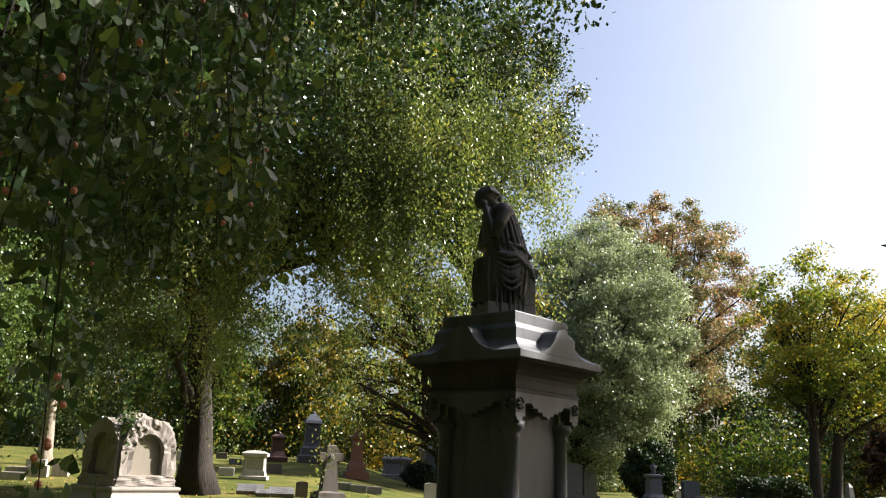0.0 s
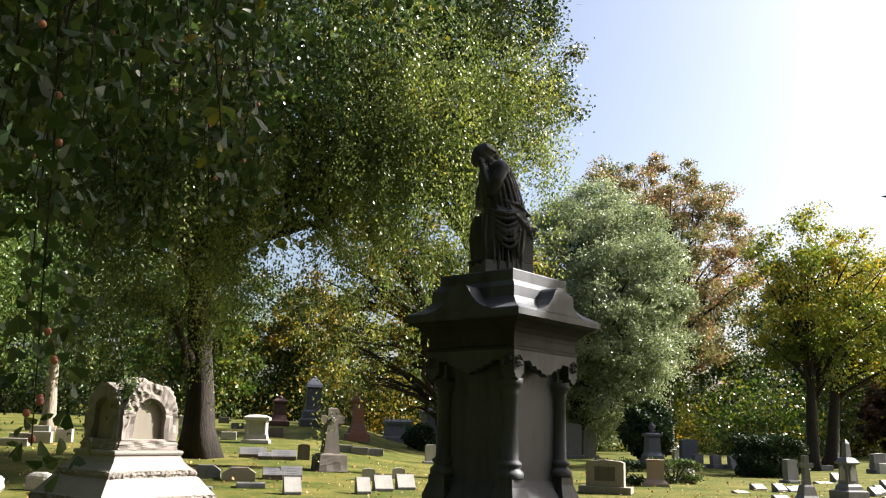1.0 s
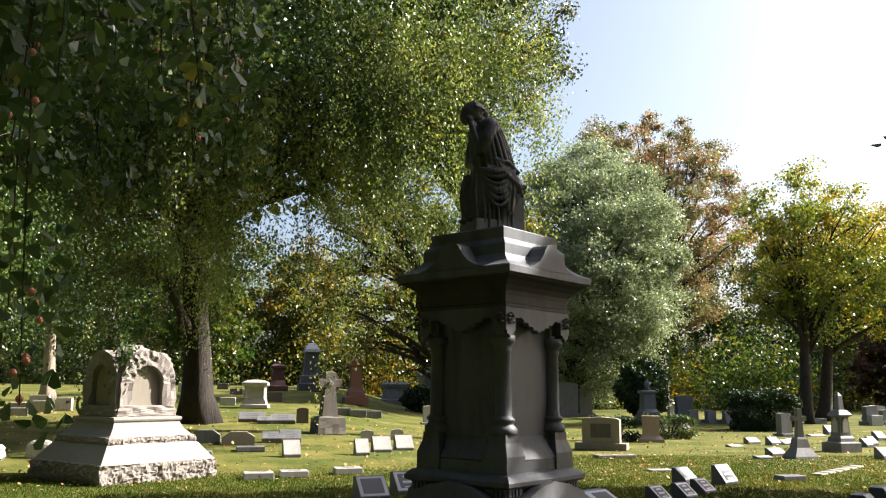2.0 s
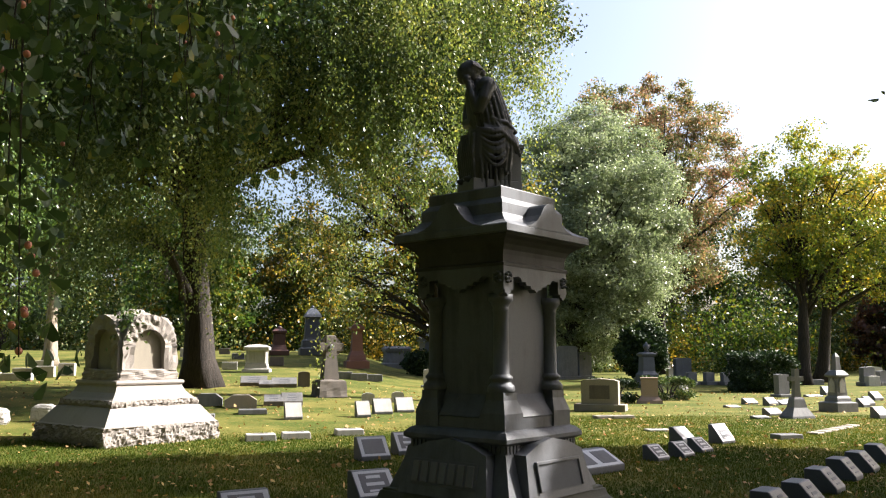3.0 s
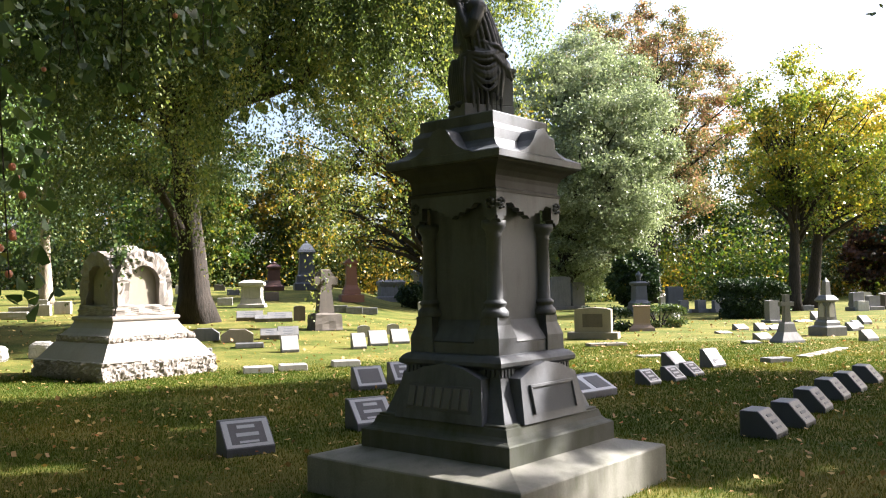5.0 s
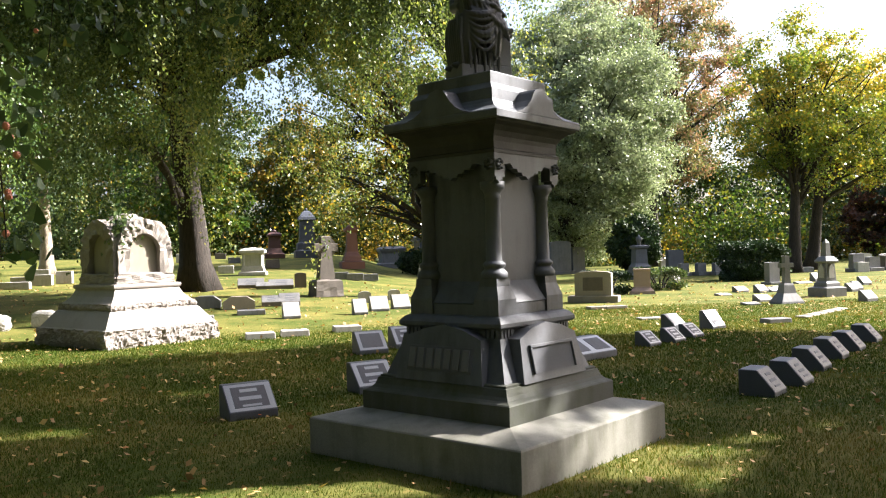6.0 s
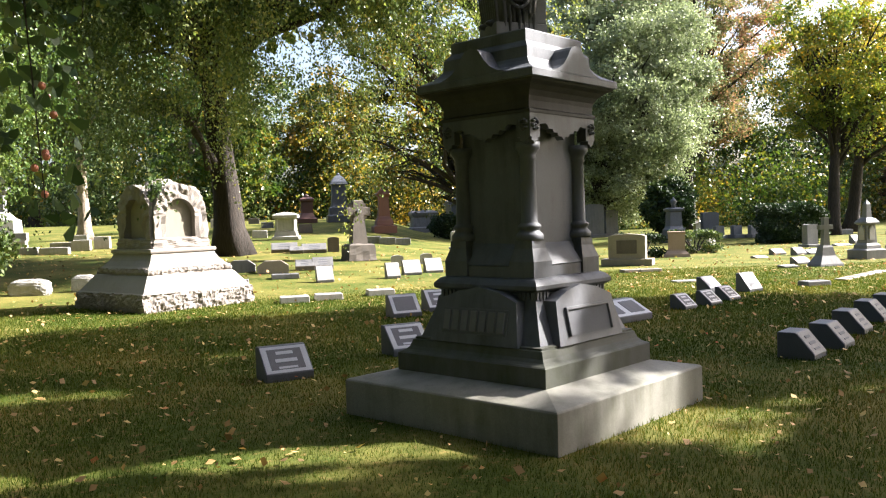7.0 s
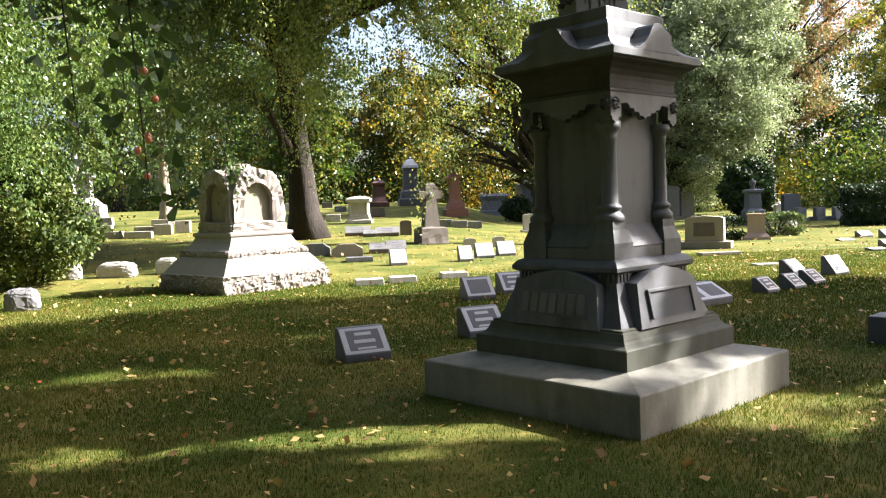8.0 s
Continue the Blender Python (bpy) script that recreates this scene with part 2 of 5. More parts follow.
LEAF_RED = leaf("reddening leaves", [(0.2, (0.10, 0.125, 0.05)), (0.46, (0.19, 0.20, 0.085)), (0.64, (0.33, 0.21, 0.13)), (0.85, (0.46, 0.24, 0.16))], 0.16, 0.36, 0.42, 0.5, (1.0, 0.95, 0.65))
LEAF_YELLOW = leaf("yellowing leaves", [(0.2, (0.09, 0.14, 0.03)), (0.48, (0.20, 0.235, 0.04)), (0.70, (0.42, 0.33, 0.05)), (0.92, (0.60, 0.33, 0.05))], 0.22)
LEAF_BRONZE = leaf("bronze green leaves", [(0.2, (0.03, 0.05, 0.015)), (0.46, (0.08, 0.10, 0.022)), (0.64, (0.26, 0.20, 0.03)), (0.85, (0.42, 0.25, 0.04))], 0.25)
LEAF_WOODS = leaf("mixed woodland leaves", [(0.2, (0.03, 0.06, 0.015)), (0.48, (0.06, 0.11, 0.022)), (0.68, (0.16, 0.17, 0.03)), (0.9, (0.35, 0.18, 0.03))], 0.1)
LEAF_CRIMSON = leaf("crimson leaves", [(0.2, (0.05, 0.04, 0.03)), (0.5, (0.12, 0.06, 0.045)), (0.85, (0.24, 0.10, 0.06))], 0.3)
LEAF_FIR = leaf("dark conifer needles", [(0.2, (0.012, 0.028, 0.012)), (0.55, (0.025, 0.05, 0.018)), (0.9, (0.06, 0.09, 0.025))], 0.6, 0.55, 0.15)
LEAF_CHERRY = leaf("bright hanging leaves", [(0.2, (0.04, 0.08, 0.022)), (0.55, (0.09, 0.145, 0.04)), (0.85, (0.17, 0.22, 0.065))], 0.8, 0.34, 0.36, 0.25)
# beech leaves in a brighter yellow-green: the strands' sunlight is put into the colour
LEAF_STRAND_LIT = leaf("hanging leaves with sunlight in colour", [(0.2, (0.06, 0.095, 0.035)), (0.5, (0.14, 0.19, 0.07)), (0.75, (0.27, 0.30, 0.10)), (0.95, (0.44, 0.38, 0.11))], 0.3, 0.34, 0.44, 0.3)
LEAF_CEDAR = leaf("sunlit cedar sprays", [(0.2, (0.03, 0.055, 0.012)), (0.55, (0.07, 0.10, 0.02)), (0.9, (0.14, 0.15, 0.03))], 1.2, 0.6, 0.2)
LEAF_GINKGO = leaf("ginkgo leaves", [(0.2, (0.035, 0.07, 0.03)), (0.55, (0.07, 0.12, 0.05)), (0.8, (0.13, 0.18, 0.06)), (0.97, (0.42, 0.32, 0.05))], 3.0, 0.36, 0.34, 0.3)


def lawn_material():
    m, n, l, b = shader("mown lawn")
    co = n.new("ShaderNodeTexCoord").outputs["Object"]
    blades = ramp(n, l, noise_node(n, l, 55, 4, 0.7, co), [(0.3, (0.028, 0.046, 0.008)), (0.7, (0.078, 0.098, 0.018))])
    dry = ramp(n, l, noise_node(n, l, 0.55, 6, 0.65, co), [(0.42, (0, 0, 0)), (0.68, (0.75, 0.75, 0.75))])
    col = mixed(n, l, dry, blades, (0.19, 0.157, 0.046))
    litter = ramp(n, l, noise_node(n, l, 9, 3, 0.8, co), [(0.56, (0, 0, 0)), (0.70, (0.7, 0.7, 0.7))])
    col = mixed(n, l, litter, col, (0.22, 0.14, 0.055))
    l.new(col, b.inputs["Base Color"])
    b.inputs["Roughness"].default_value = 0.95
    b.inputs["Specular IOR Level"].default_value = 0.08
    bump(n, l, noise_node(n, l, 40, 6, 0.75, co), 0.4, 0.03, b)
    return m


LAWN = lawn_material()
BLADE = leaf("grass blades", [(0.2, (0.034, 0.062, 0.010)), (0.55, (0.070, 0.098, 0.016)), (0.9, (0.17, 0.14, 0.036))], 0.5, 0.8, 0.35, 0.03)
LITTER = leaf("fallen leaves", [(0.2, (0.22, 0.14, 0.06)), (0.5, (0.34, 0.20, 0.08)), (0.7, (0.48, 0.36, 0.14)), (0.9, (0.36, 0.09, 0.03))], 2.0, 0.7, 0.15)


# ---- ground ----
def build_ground():
    n = 150
    u = np.linspace(-1, 1, n)
    s = np.sinh(u * 4.2) / np.sinh(4.2) * 900
    bm = bmesh.new()
    grid = []
    for y in s:
        row = []
        for x in s:
            z = ground_z(x, y + 5)
            z += 0.02 * noise.noise((x * 0.35, y * 0.35, 0)) if math.hypot(x, y) < 60 else 0
            row.append(bm.verts.new((x, y + 5, z - 0.012)))
        grid.append(row)
    for j in range(n - 1):
        for i in range(n - 1):
            bm.faces.new((grid[j][i], grid[j][i + 1], grid[j + 1][i + 1], grid[j + 1][i]))
    ob = part("ground", bm, LAWN, smooth=True)
    tagged(ob, "mown cemetery lawn, dappled, dry patches and fallen leaves", "ground", kind="structure")


build_ground()


def rand_dirs(n, flat=1.0):
    v = rng.normal(size=(n, 3))
    v[:, 2] *= flat
    return v / np.maximum(1e-6, np.linalg.norm(v, axis=1))[:, None]


def leaf_faces(p, size, hang=0.0, width=0.34):
    """Pointed four-cornered leaves at the places p."""
    n = len(p)
    a = rand_dirs(n)
    a[:, 2] -= hang
    a /= np.linalg.norm(a, axis=1)[:, None]
    b = np.cross(a, rand_dirs(n))
    b /= np.maximum(1e-6, np.linalg.norm(b, axis=1))[:, None]
    k = (size * (0.6 + 0.8 * rng.random(n)))[:, None]
    a, b = a * k, b * k * width
    out = np.empty((n, 4, 3))
    out[:, 0], out[:, 1], out[:, 2], out[:, 3] = p, p + a * 0.55 + b, p + a, p + a * 0.55 - b
    return out.reshape(-1, 3)


def bend(a, b, lift, k=7):
    """A bowed line from a to b."""
    a, b = np.array(a), np.array(b)
    mid = a + (b - a) * 0.5 + np.array((0, 0, lift))
    t = np.linspace(0, 1, k)[:, None]
    line = (1 - t) ** 2 * a + 2 * t * (1 - t) * mid + t ** 2 * b
    line[1:-1] += rng.normal(scale=0.012 * np.linalg.norm(b - a), size=(k - 2, 3))
    return [tuple(p) for p in line]


def tree(name, label, x, y, height, crown, trunk_r, leaf_mat, bark_mat, clumps, per_clump, leaf_size,
         clump_r=1.2, limbs=14, strands=0, strand_len=3.0, flare=1.5, fork=0.35, holes=0.0, shell=0.45, lean=(0, 0), per_strand=120,
         strand_zone=None, category="tree", group="", clearing=None, strand_mat=None, core=0, core_size=0.45, curtains=0):
    """A tapered trunk with limbs and a crown of clumps. crown: middle x, y, z relative to the foot, and its three half axes."""
    base = empty(name, on_ground(x, y, 0, 0.05), label, category, group)
    cx, cy, cz, rx, ry, rz = crown
    # trunk
    bm = bmesh.new()
    k = 10
    zs = [height * 0.8 * (i / k) ** 1.25 for i in range(k + 1)]
    pts, rad = [], []
    for i, z in enumerate(zs):
        f = z / (height * 0.8)
        pts.append((lean[0] * f + cx * f * 0.5 + 0.1 * trunk_r * math.sin(3 * f * 5), lean[1] * f + cy * f * 0.5, z))
        rad.append(trunk_r * (1 - 0.85 * f) * (1 + (flare - 1) * math.exp(-z / (0.9 * trunk_r + 0.1))))
    tube(bm, pts, rad, 18)
    for v in bm.verts:
        a = math.atan2(v.co.y, v.co.x)
        w = math.exp(-v.co.z / (1.6 * trunk_r))
        v.co.xy *= 1 + 0.16 * w * math.sin(5 * a + 1) + 0.05 * math.sin(9 * a + v.co.z)
    part("trunk", bm, bark_mat, base, smooth=True)
    # clumps
    d = rand_dirs(clumps)
    r = rng.random(clumps) ** shell
    cl = np.stack([cx + d[:, 0] * rx * r, cy + d[:, 1] * ry * r, cz + d[:, 2] * rz * r], 1)
    lump = np.array([noise.noise((c[0] * 3.1 / rx, c[1] * 3.1 / ry, c[2] * 2.6 / rz + x)) for c in cl])
    cl = cl[lump > np.quantile(lump, holes)] if holes else cl
    if clearing:
        s = np.array(sun_from)
        for gx, gy, gz, gr in clearing:
            q = np.array((gx, gy, gz)) - np.array((x, y, 0)) - cl
            away = np.linalg.norm(q - (q @ s)[:, None] * s, axis=1)
            cl = cl[away > gr]
    # limbs
    bm = bmesh.new()
    pick = rng.permutation(len(cl))[:limbs]
    for i in pick:
        end = cl[i]
        f = fork + (0.9 - fork) * rng.random() * 0.85
        z0 = height * 0.8 * f
        start = (lean[0] * f + cx * f * 0.5, lean[1] * f + cy * f * 0.5, min(z0, max(0.12 * height, end[2] - 0.2 * rz)))
        line = bend(start, end, 0.12 * rz)
        r0 = trunk_r * (0.42 - 0.25 * f)
        tube(bm, line, [r0 * (1 - 0.85 * q / 6) for q in range(7)], 6)
        near = np.argsort(np.linalg.norm(cl - np.array(line[4]), axis=1))[1:4]
        for j in near:
            tube(bm, bend(line[3], cl[j], 0.05 * rz, 5), [r0 * 0.4 * (1 - 0.18 * q) for q in range(5)], 5)
    part("limb", bm, bark_mat, base, smooth=True)
    # leaves
    n = len(cl) * per_clump
    own = np.repeat(np.arange(len(cl)), per_clump)
    spread = clump_r * (0.6 + 0.8 * rng.random(len(cl)))[own][:, None]
    off = rand_dirs(n) * (rng.random(n) ** 0.75)[:, None] * spread * 1.12
    off[:, 2] *= 0.6
    p = cl[own] + off
    faces = [leaf_faces(p, leaf_size, 0.35)]
    if strands:
        d = rand_dirs(strands)
        if strand_zone:
            d = rand_dirs(strands * 12)
            d = d[(d[:, 0] * strand_zone[0] + d[:, 1] * strand_zone[1] > 0.25)][:strands]
        if curtains:
            lead = d[rng.integers(0, curtains, len(d))]
            d = lead + rng.normal(size=d.shape) * 0.045
            d /= np.linalg.norm(d, axis=1)[:, None]
        d[:, 2] = -np.abs(d[:, 2]) * 0.7 + 0.25 * rng.random(len(d))
        q = 0.7 + 0.3 * rng.random(len(d))
        top = np.stack([cx + d[:, 0] * rx * q, cy + d[:, 1] * ry * q, cz + d[:, 2] * rz * q], 1)
        ln = strand_len * (0.4 + 0.9 * rng.random(len(d)))
        own = np.repeat(np.arange(len(d)), per_strand)
        f = rng.random(len(own))
        p = top[own] + np.stack([np.zeros(len(own)), np.zeros(len(own)), -f * ln[own]], 1)
        w = (0.10 + 0.26 * (1 - f))[:, None]
        p += rng.normal(size=p.shape) * w * np.array((1, 1, 0.5))
        p[:, :2] += (np.sin(f * 2 + own)[:, None]) * 0.12
        raw("hanging_foliage", leaf_faces(p, leaf_size * 0.9, 1.1, 0.3), 4, strand_mat or leaf_mat, base)
    # oversized leaves added inside the crown to block light and darken its gaps
    if core:
        d = rand_dirs(core) * (0.82 * rng.random(core) ** 0.4)[:, None]
        p = d * np.array((rx, ry, rz)) + np.array((cx, cy, cz))
        p = p[p[:, 2] > cz - 0.62 * rz]
        raw("light_block_foliage", leaf_faces(p, core_size, 0.3, 0.4), 4, leaf_mat, base)
    raw("crown", faces[0], 4, leaf_mat, base)
    return base


# the great drooping tree
big = tree("weeping_beech", "huge drooping tree with dark trunk and hanging green strands", -7.3, 23.25, 22, (-1.6, -2.5, 13.2, 14.3, 8.0, 8.8), 0.52, LEAF_DEEP, BARK_DARK,
           1050, 300, 0.105, clump_r=1.0, limbs=60, strands=800, strand_len=6.8, flare=1.55, fork=0.3, holes=0.36, shell=0.36, strand_zone=(0.1, -1.0), per_strand=280, strand_mat=LEAF_STRAND_LIT, core=16000, curtains=75)
# the dark tree whose trunk stands behind the monument
elm = tree("dark_elm", "tall dark-leaved tree with long drooping outer sprays", 2.45, 22.0, 19, (-0.9, 0, 14.4, 4.2, 3.8, 4.6), 0.36, LEAF_DARK, BARK_DARK,
           330, 300, 0.115, clump_r=0.85, limbs=60, fork=0.42, shell=0.42, holes=0.42, strands=40, strand_len=2.0, per_strand=110)
bm = bmesh.new()
tube(bm, bend((-0.2, 0, 3.2), (-2.2, 0.0, 6.0), 0.5, 6) + bend((-2.6, -0.1, 6.6), (-6.6, -0.4, 10.0), 0.9, 7), [0.24 - 0.015 * i for i in range(13)], 10)
tube(bm, bend((-1.6, 0, 5.0), (-5.2, 0.5, 7.4), 0.5, 7), [0.12 - 0.014 * i for i in range(7)], 8)
tube(bm, bend((-3.4, -0.1, 7.7), (-3.0, 0.2, 11.2), 0.2, 6), [0.10 - 0.012 * i for i in range(6)], 8)
part("low_bough", bm, BARK_DARK, elm, "long dark arching bough", smooth=True)
# right half of the view
pear = tree("pear_tree", "dense domed tree with glossy silver-green leaves", 12.2, 50.0, 18, (1.5, 0, 10.2, 6.5, 5.6, 9.2), 0.45, LEAF_SILVER, BARK_DARK,
            680, 330, 0.15, clump_r=1.0, limbs=50, fork=0.12, shell=0.4, holes=0.05, strands=60, strand_len=2.0, core=2500)
maple = tree("tall_maple", "tall open tree with orange-red leaves at the top", 22.5, 62.0, 25, (-0.6, 0, 16.2, 9.2, 5.5, 10), 0.6, LEAF_RED, BARK_DARK,
             520, 260, 0.20, clump_r=1.05, limbs=60, fork=0.2, shell=0.42, holes=0.14)
gold = tree("yellow_ginkgo", "yellowing green tree with two dark leaning boughs", 22.3, 37.9, 14.5, (1.2, 0, 9.6, 4.8, 4.2, 5.0), 0.36, LEAF_YELLOW, BARK_DARK,
            260, 240, 0.155, clump_r=0.85, limbs=50, fork=0.3, shell=0.5, holes=0.42, strands=40, strand_len=1.8)
gold_b = tree("yellow_ginkgo", "yellow-green spreading tree with a dark trunk", 25.3, 41.6, 14, (3.2, 0, 9.0, 5.5, 4.5, 4.2), 0.4, LEAF_YELLOW, BARK_DARK,
              250, 240, 0.155, clump_r=0.9, limbs=50, fork=0.3, shell=0.5, holes=0.4)
bronze = tree("bronze_tree", "spreading tree with bronze-yellow leaves and long dark boughs", 2.6, 41.0, 15, (-1.4, 0, 9.0, 7.0, 5, 6.6), 0.5, LEAF_BRONZE, BARK_DARK,
              240, 240, 0.17, clump_r=1.1, limbs=60, fork=0.16, shell=0.45, holes=0.3)
# woods far behind
woods = []
for i, (x, y, h, mat, bm_) in enumerate([(-46, 62, 19, LEAF_WOODS, BARK_GREY), (-33, 66, 20, LEAF_DEEP, BARK_DARK), (-20, 68, 18, LEAF_WOODS, BARK_GREY),
                                         (-9, 76, 12.5, LEAF_BRONZE, BARK_DARK), (2, 84, 12, LEAF_WOODS, BARK_GREY), (13, 86, 17, LEAF_DEEP, BARK_DARK),
                                         (31, 84, 19, LEAF_WOODS, BARK_GREY), (45, 84, 22, LEAF_DEEP, BARK_DARK), (60, 80, 22, LEAF_YELLOW, BARK_GREY),
                                         (47, 70, 7, LEAF_CRIMSON, BARK_DARK), (52, 66, 20, LEAF_FIR, BARK_DARK), (-15, 62, 9, LEAF_WOODS, BARK_DARK)]):
    woods.append(tree("woodland_tree", "far woodland tree in early autumn leaf", x, y, h, (0, 0, h * 0.56, h * 0.42, h * 0.36, h * 0.5), h * 0.02 + 0.05, mat, bm_,
                      140, 150, 0.34, clump_r=h * 0.085, limbs=26, fork=0.2, shell=0.42, holes=0.15, group="far woods"))
# openings in that canopy: where the light comes down, and how wide
CANOPY_GAPS = [(-4.85, 0.99, 0, 0.85), (-4.05, 1.07, 0, 0.8), (-2.02, -1.12, 0, 0.75), (-1.39, -1.63, 0, 0.75), (1.92, -0.26, 0, 0.73), (-3.9, -1.68, 0, 0.53), (3.17, 0.42, 0, 0.63), (1.5, 0.1, 0.3, 0.7), (0.35, -0.35, 1.75, 0.7),
               (0.4, -0.4, 1.2, 0.7), (0.1, 0.1, 3.25, 0.4), (-3.2, 1.0, 0, 0.6), (-5.7, 0.9, 0, 0.8), (1.3, -1.7, 0, 0.55), (-3.2, -1.5, 0, 0.6), (-2.9, 3.4, 0, 0.8), (0.8, -0.65, 0.3, 1.0), (1.1, -1.4, 0, 0.75)]
# the tree whose shade lies on the lawn
shade = tree("ginkgo_tree", "large ginkgo casting dappled shade over the lawn", 18.0, 3.0, 18, (-0.2, 1.7, 13.4, 9.0, 7.6, 4.2), 0.45, LEAF_GINKGO, BARK_GREY,
             1700, 200, 0.30, clump_r=0.75, limbs=26, fork=0.3, shell=0.55, holes=0.1, clearing=CANOPY_GAPS)
# a second ginkgo, its crown reaching over the view from above
over = tree("ginkgo_tree", "dark ginkgo crown hanging over the lawn", -11.0, -2.6, 13, (6.4, 5.2, 9.2, 6.0, 3.0, 3.6), 0.35, LEAF_GINKGO, BARK_DARK,
            330, 330, 0.085, clump_r=0.85, limbs=50, fork=0.35, shell=0.5, holes=0.2, strands=90, strand_len=1.6, per_strand=150)
# unseen broad tree added right behind the camera, its crown far overhead blocks skylight
tree("ginkgo_tree", "unseen tall ginkgo added with its crown overhead to block skylight", 4.5, -14.5, 20, (-8.5, 4.0, 15.0, 8.5, 7.0, 3.6), 0.45, LEAF_GINKGO, BARK_GREY,
     420, 110, 0.5, clump_r=1.4, limbs=40, fork=0.35, shell=0.5)
# unseen tall trees added round behind the camera to shut out much of the sky
for x, y, h, mat in ((-17, -7, 21, LEAF_DEEP), (-25, 3, 22, LEAF_WOODS), (-13, -16, 23, LEAF_DEEP), (4, -18, 22, LEAF_DEEP), (-4, -20, 24, LEAF_BRONZE), (12, -25, 24, LEAF_DEEP), (-29, -9, 24, LEAF_WOODS),
                     (25, -19, 24, LEAF_WOODS), (-22, -26, 25, LEAF_DEEP), (-30, 17, 22, LEAF_DEEP), (34, -8, 20, LEAF_DEEP)):
    tree("sky_block_tree", "unseen broad leafy tree added round the lawn to block skylight", x, y, h, (0, 0, h * 0.55, h * 0.40, h * 0.40, h * 0.45), 0.45, mat, BARK_GREY,
         240, 90, 0.6, clump_r=1.8, limbs=24, fork=0.2, shell=0.45, holes=0.05, group="trees round the lawn")


# ---- the mourner's monument ----
def monument():
    top = empty("mourner_monument", pose(0, 0, 0, 0, 0, -45), "tall weathered dark granite family monument on a square slab", "monument")
    bm = bmesh.new()
    square_loft(bm, [(1.05, -0.05), (1.05, 0.272), (1.043, 0.283), (1.03, 0.288), (0.72, 0.352)])
    part("base_slab", bm, SLAB_STONE, top, "lichen-stained granite base slab with a sloping top")
    bm = bmesh.new()
    square_loft(bm, [(0.74, 0.34), (0.74, 0.488), (0.728, 0.498), (0.715, 0.502), (0.69, 0.515), (0.668, 0.54), (0.655, 0.575), (0.65, 0.592), (0.636, 0.597), (0.636, 0.612), (0.62, 0.617)])
    part("plinth", bm, MOSSY_GRANITE, top, "moss-stained granite plinth with a hollow moulding")
    bm = bmesh.new()
    square_loft(bm, [(0.605, 0.60), (0.46, 0.985), (0.46, 1.0)])
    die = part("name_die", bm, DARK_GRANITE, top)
    # gabled panels that stand out from the die
    for k in range(4):
        m = Matrix.Rotation(k * math.pi / 2, 4, "Z")
        bm = bmesh.new()
        a = [(-0.44, -0.665, 0.602), (0.44, -0.665, 0.602), (0.385, -0.595, 0.93), (0.20, -0.578, 1.0), (0, -0.57, 1.035), (-0.20, -0.578, 1.0), (-0.385, -0.595, 0.93)]
        va = [bm.verts.new(p) for p in a]
        vb = [bm.verts.new((p[0] * 0.98, -0.42, p[2])) for p in a]
        bm.faces.new(va)
        bm.faces.new(vb[::-1])
        for i in range(7):
            j = (i + 1) % 7
            bm.faces.new((va[j], va[i], vb[i], vb[j]))
        bmesh.ops.recalc_face_normals(bm, faces=bm.faces)
        bmesh.ops.transform(bm, matrix=m, verts=bm.verts)
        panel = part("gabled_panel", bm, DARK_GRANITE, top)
        tilt = math.atan2(0.07, 0.328)
        pm = m @ Matrix.Translation((0, -0.634, 0.77)) @ Matrix.Rotation(-tilt, 4, "X")
        if k == 0:
            bm = bmesh.new()
            box(bm, -0.325, 0.325, -0.004, 0.02, -0.095, 0.105, 0.004)
            bmesh.ops.transform(bm, matrix=pm, verts=bm.verts)
            part("name_field", bm, LETTER_STONE, panel, "sunk frosted name field")
            for i in range(7):
                c = -0.27 + i * 0.09
                bm = bmesh.new()
                box(bm, c - 0.033, c + 0.033, -0.016, 0.006, -0.075, 0.085, 0.006)
                bmesh.ops.transform(bm, matrix=pm, verts=bm.verts)
                part("name_bar", bm, CARVED_STONE, panel, "raised carved bar")
        else:
            bm = bmesh.new()
            for x0, x1, z0, z1 in ((-0.30, 0.30, 0.085, 0.11), (-0.30, -0.278, -0.11, 0.085), (0.278, 0.30, -0.11, 0.085)):
                box(bm, x0, x1, -0.018, 0.01, z0, z1, 0.004)
            bmesh.ops.transform(bm, matrix=pm, verts=bm.verts)
            part("panel_frame", bm, DARK_GRANITE, panel)
            bm = bmesh.new()
            box(bm, -0.276, 0.276, -0.003, 0.01, -0.11, 0.083, 0)
            bmesh.ops.transform(bm, matrix=pm, verts=bm.verts)
            part("panel_field", bm, LETTER_STONE, panel)
    # dentils under the ledge at the corners
    for k in range(4):
        for s in (-1, 1):
            for i in range(4):
                c = s * (0.33 + i * 0.042)
                bm = bmesh.new()
                box(bm, c - 0.013, c + 0.013, -0.485, -0.455, 0.935, 0.998, 0)
                bmesh.ops.transform(bm, matrix=Matrix.Rotation(k * math.pi / 2, 4, "Z"), verts=bm.verts)
                part("dentil", bm, DARK_GRANITE, top)
    bm = bmesh.new()
    square_loft(bm, [(0.47, 0.99), (0.485, 1.0), (0.512, 1.012), (0.52, 1.02), (0.52, 1.048), (0.51, 1.06), (0.50, 1.072), (0.48, 1.09), (0.45, 1.102)])
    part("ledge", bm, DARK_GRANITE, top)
    # upper stage: core, corner pedestals, sloping sills, columns
    bm = bmesh.new()
    square_loft(bm, [(0.40, 1.095), (0.40, 1.17), (0.338, 1.34), (0.325, 1.36), (0.325, 2.36)])
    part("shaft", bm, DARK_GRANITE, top)
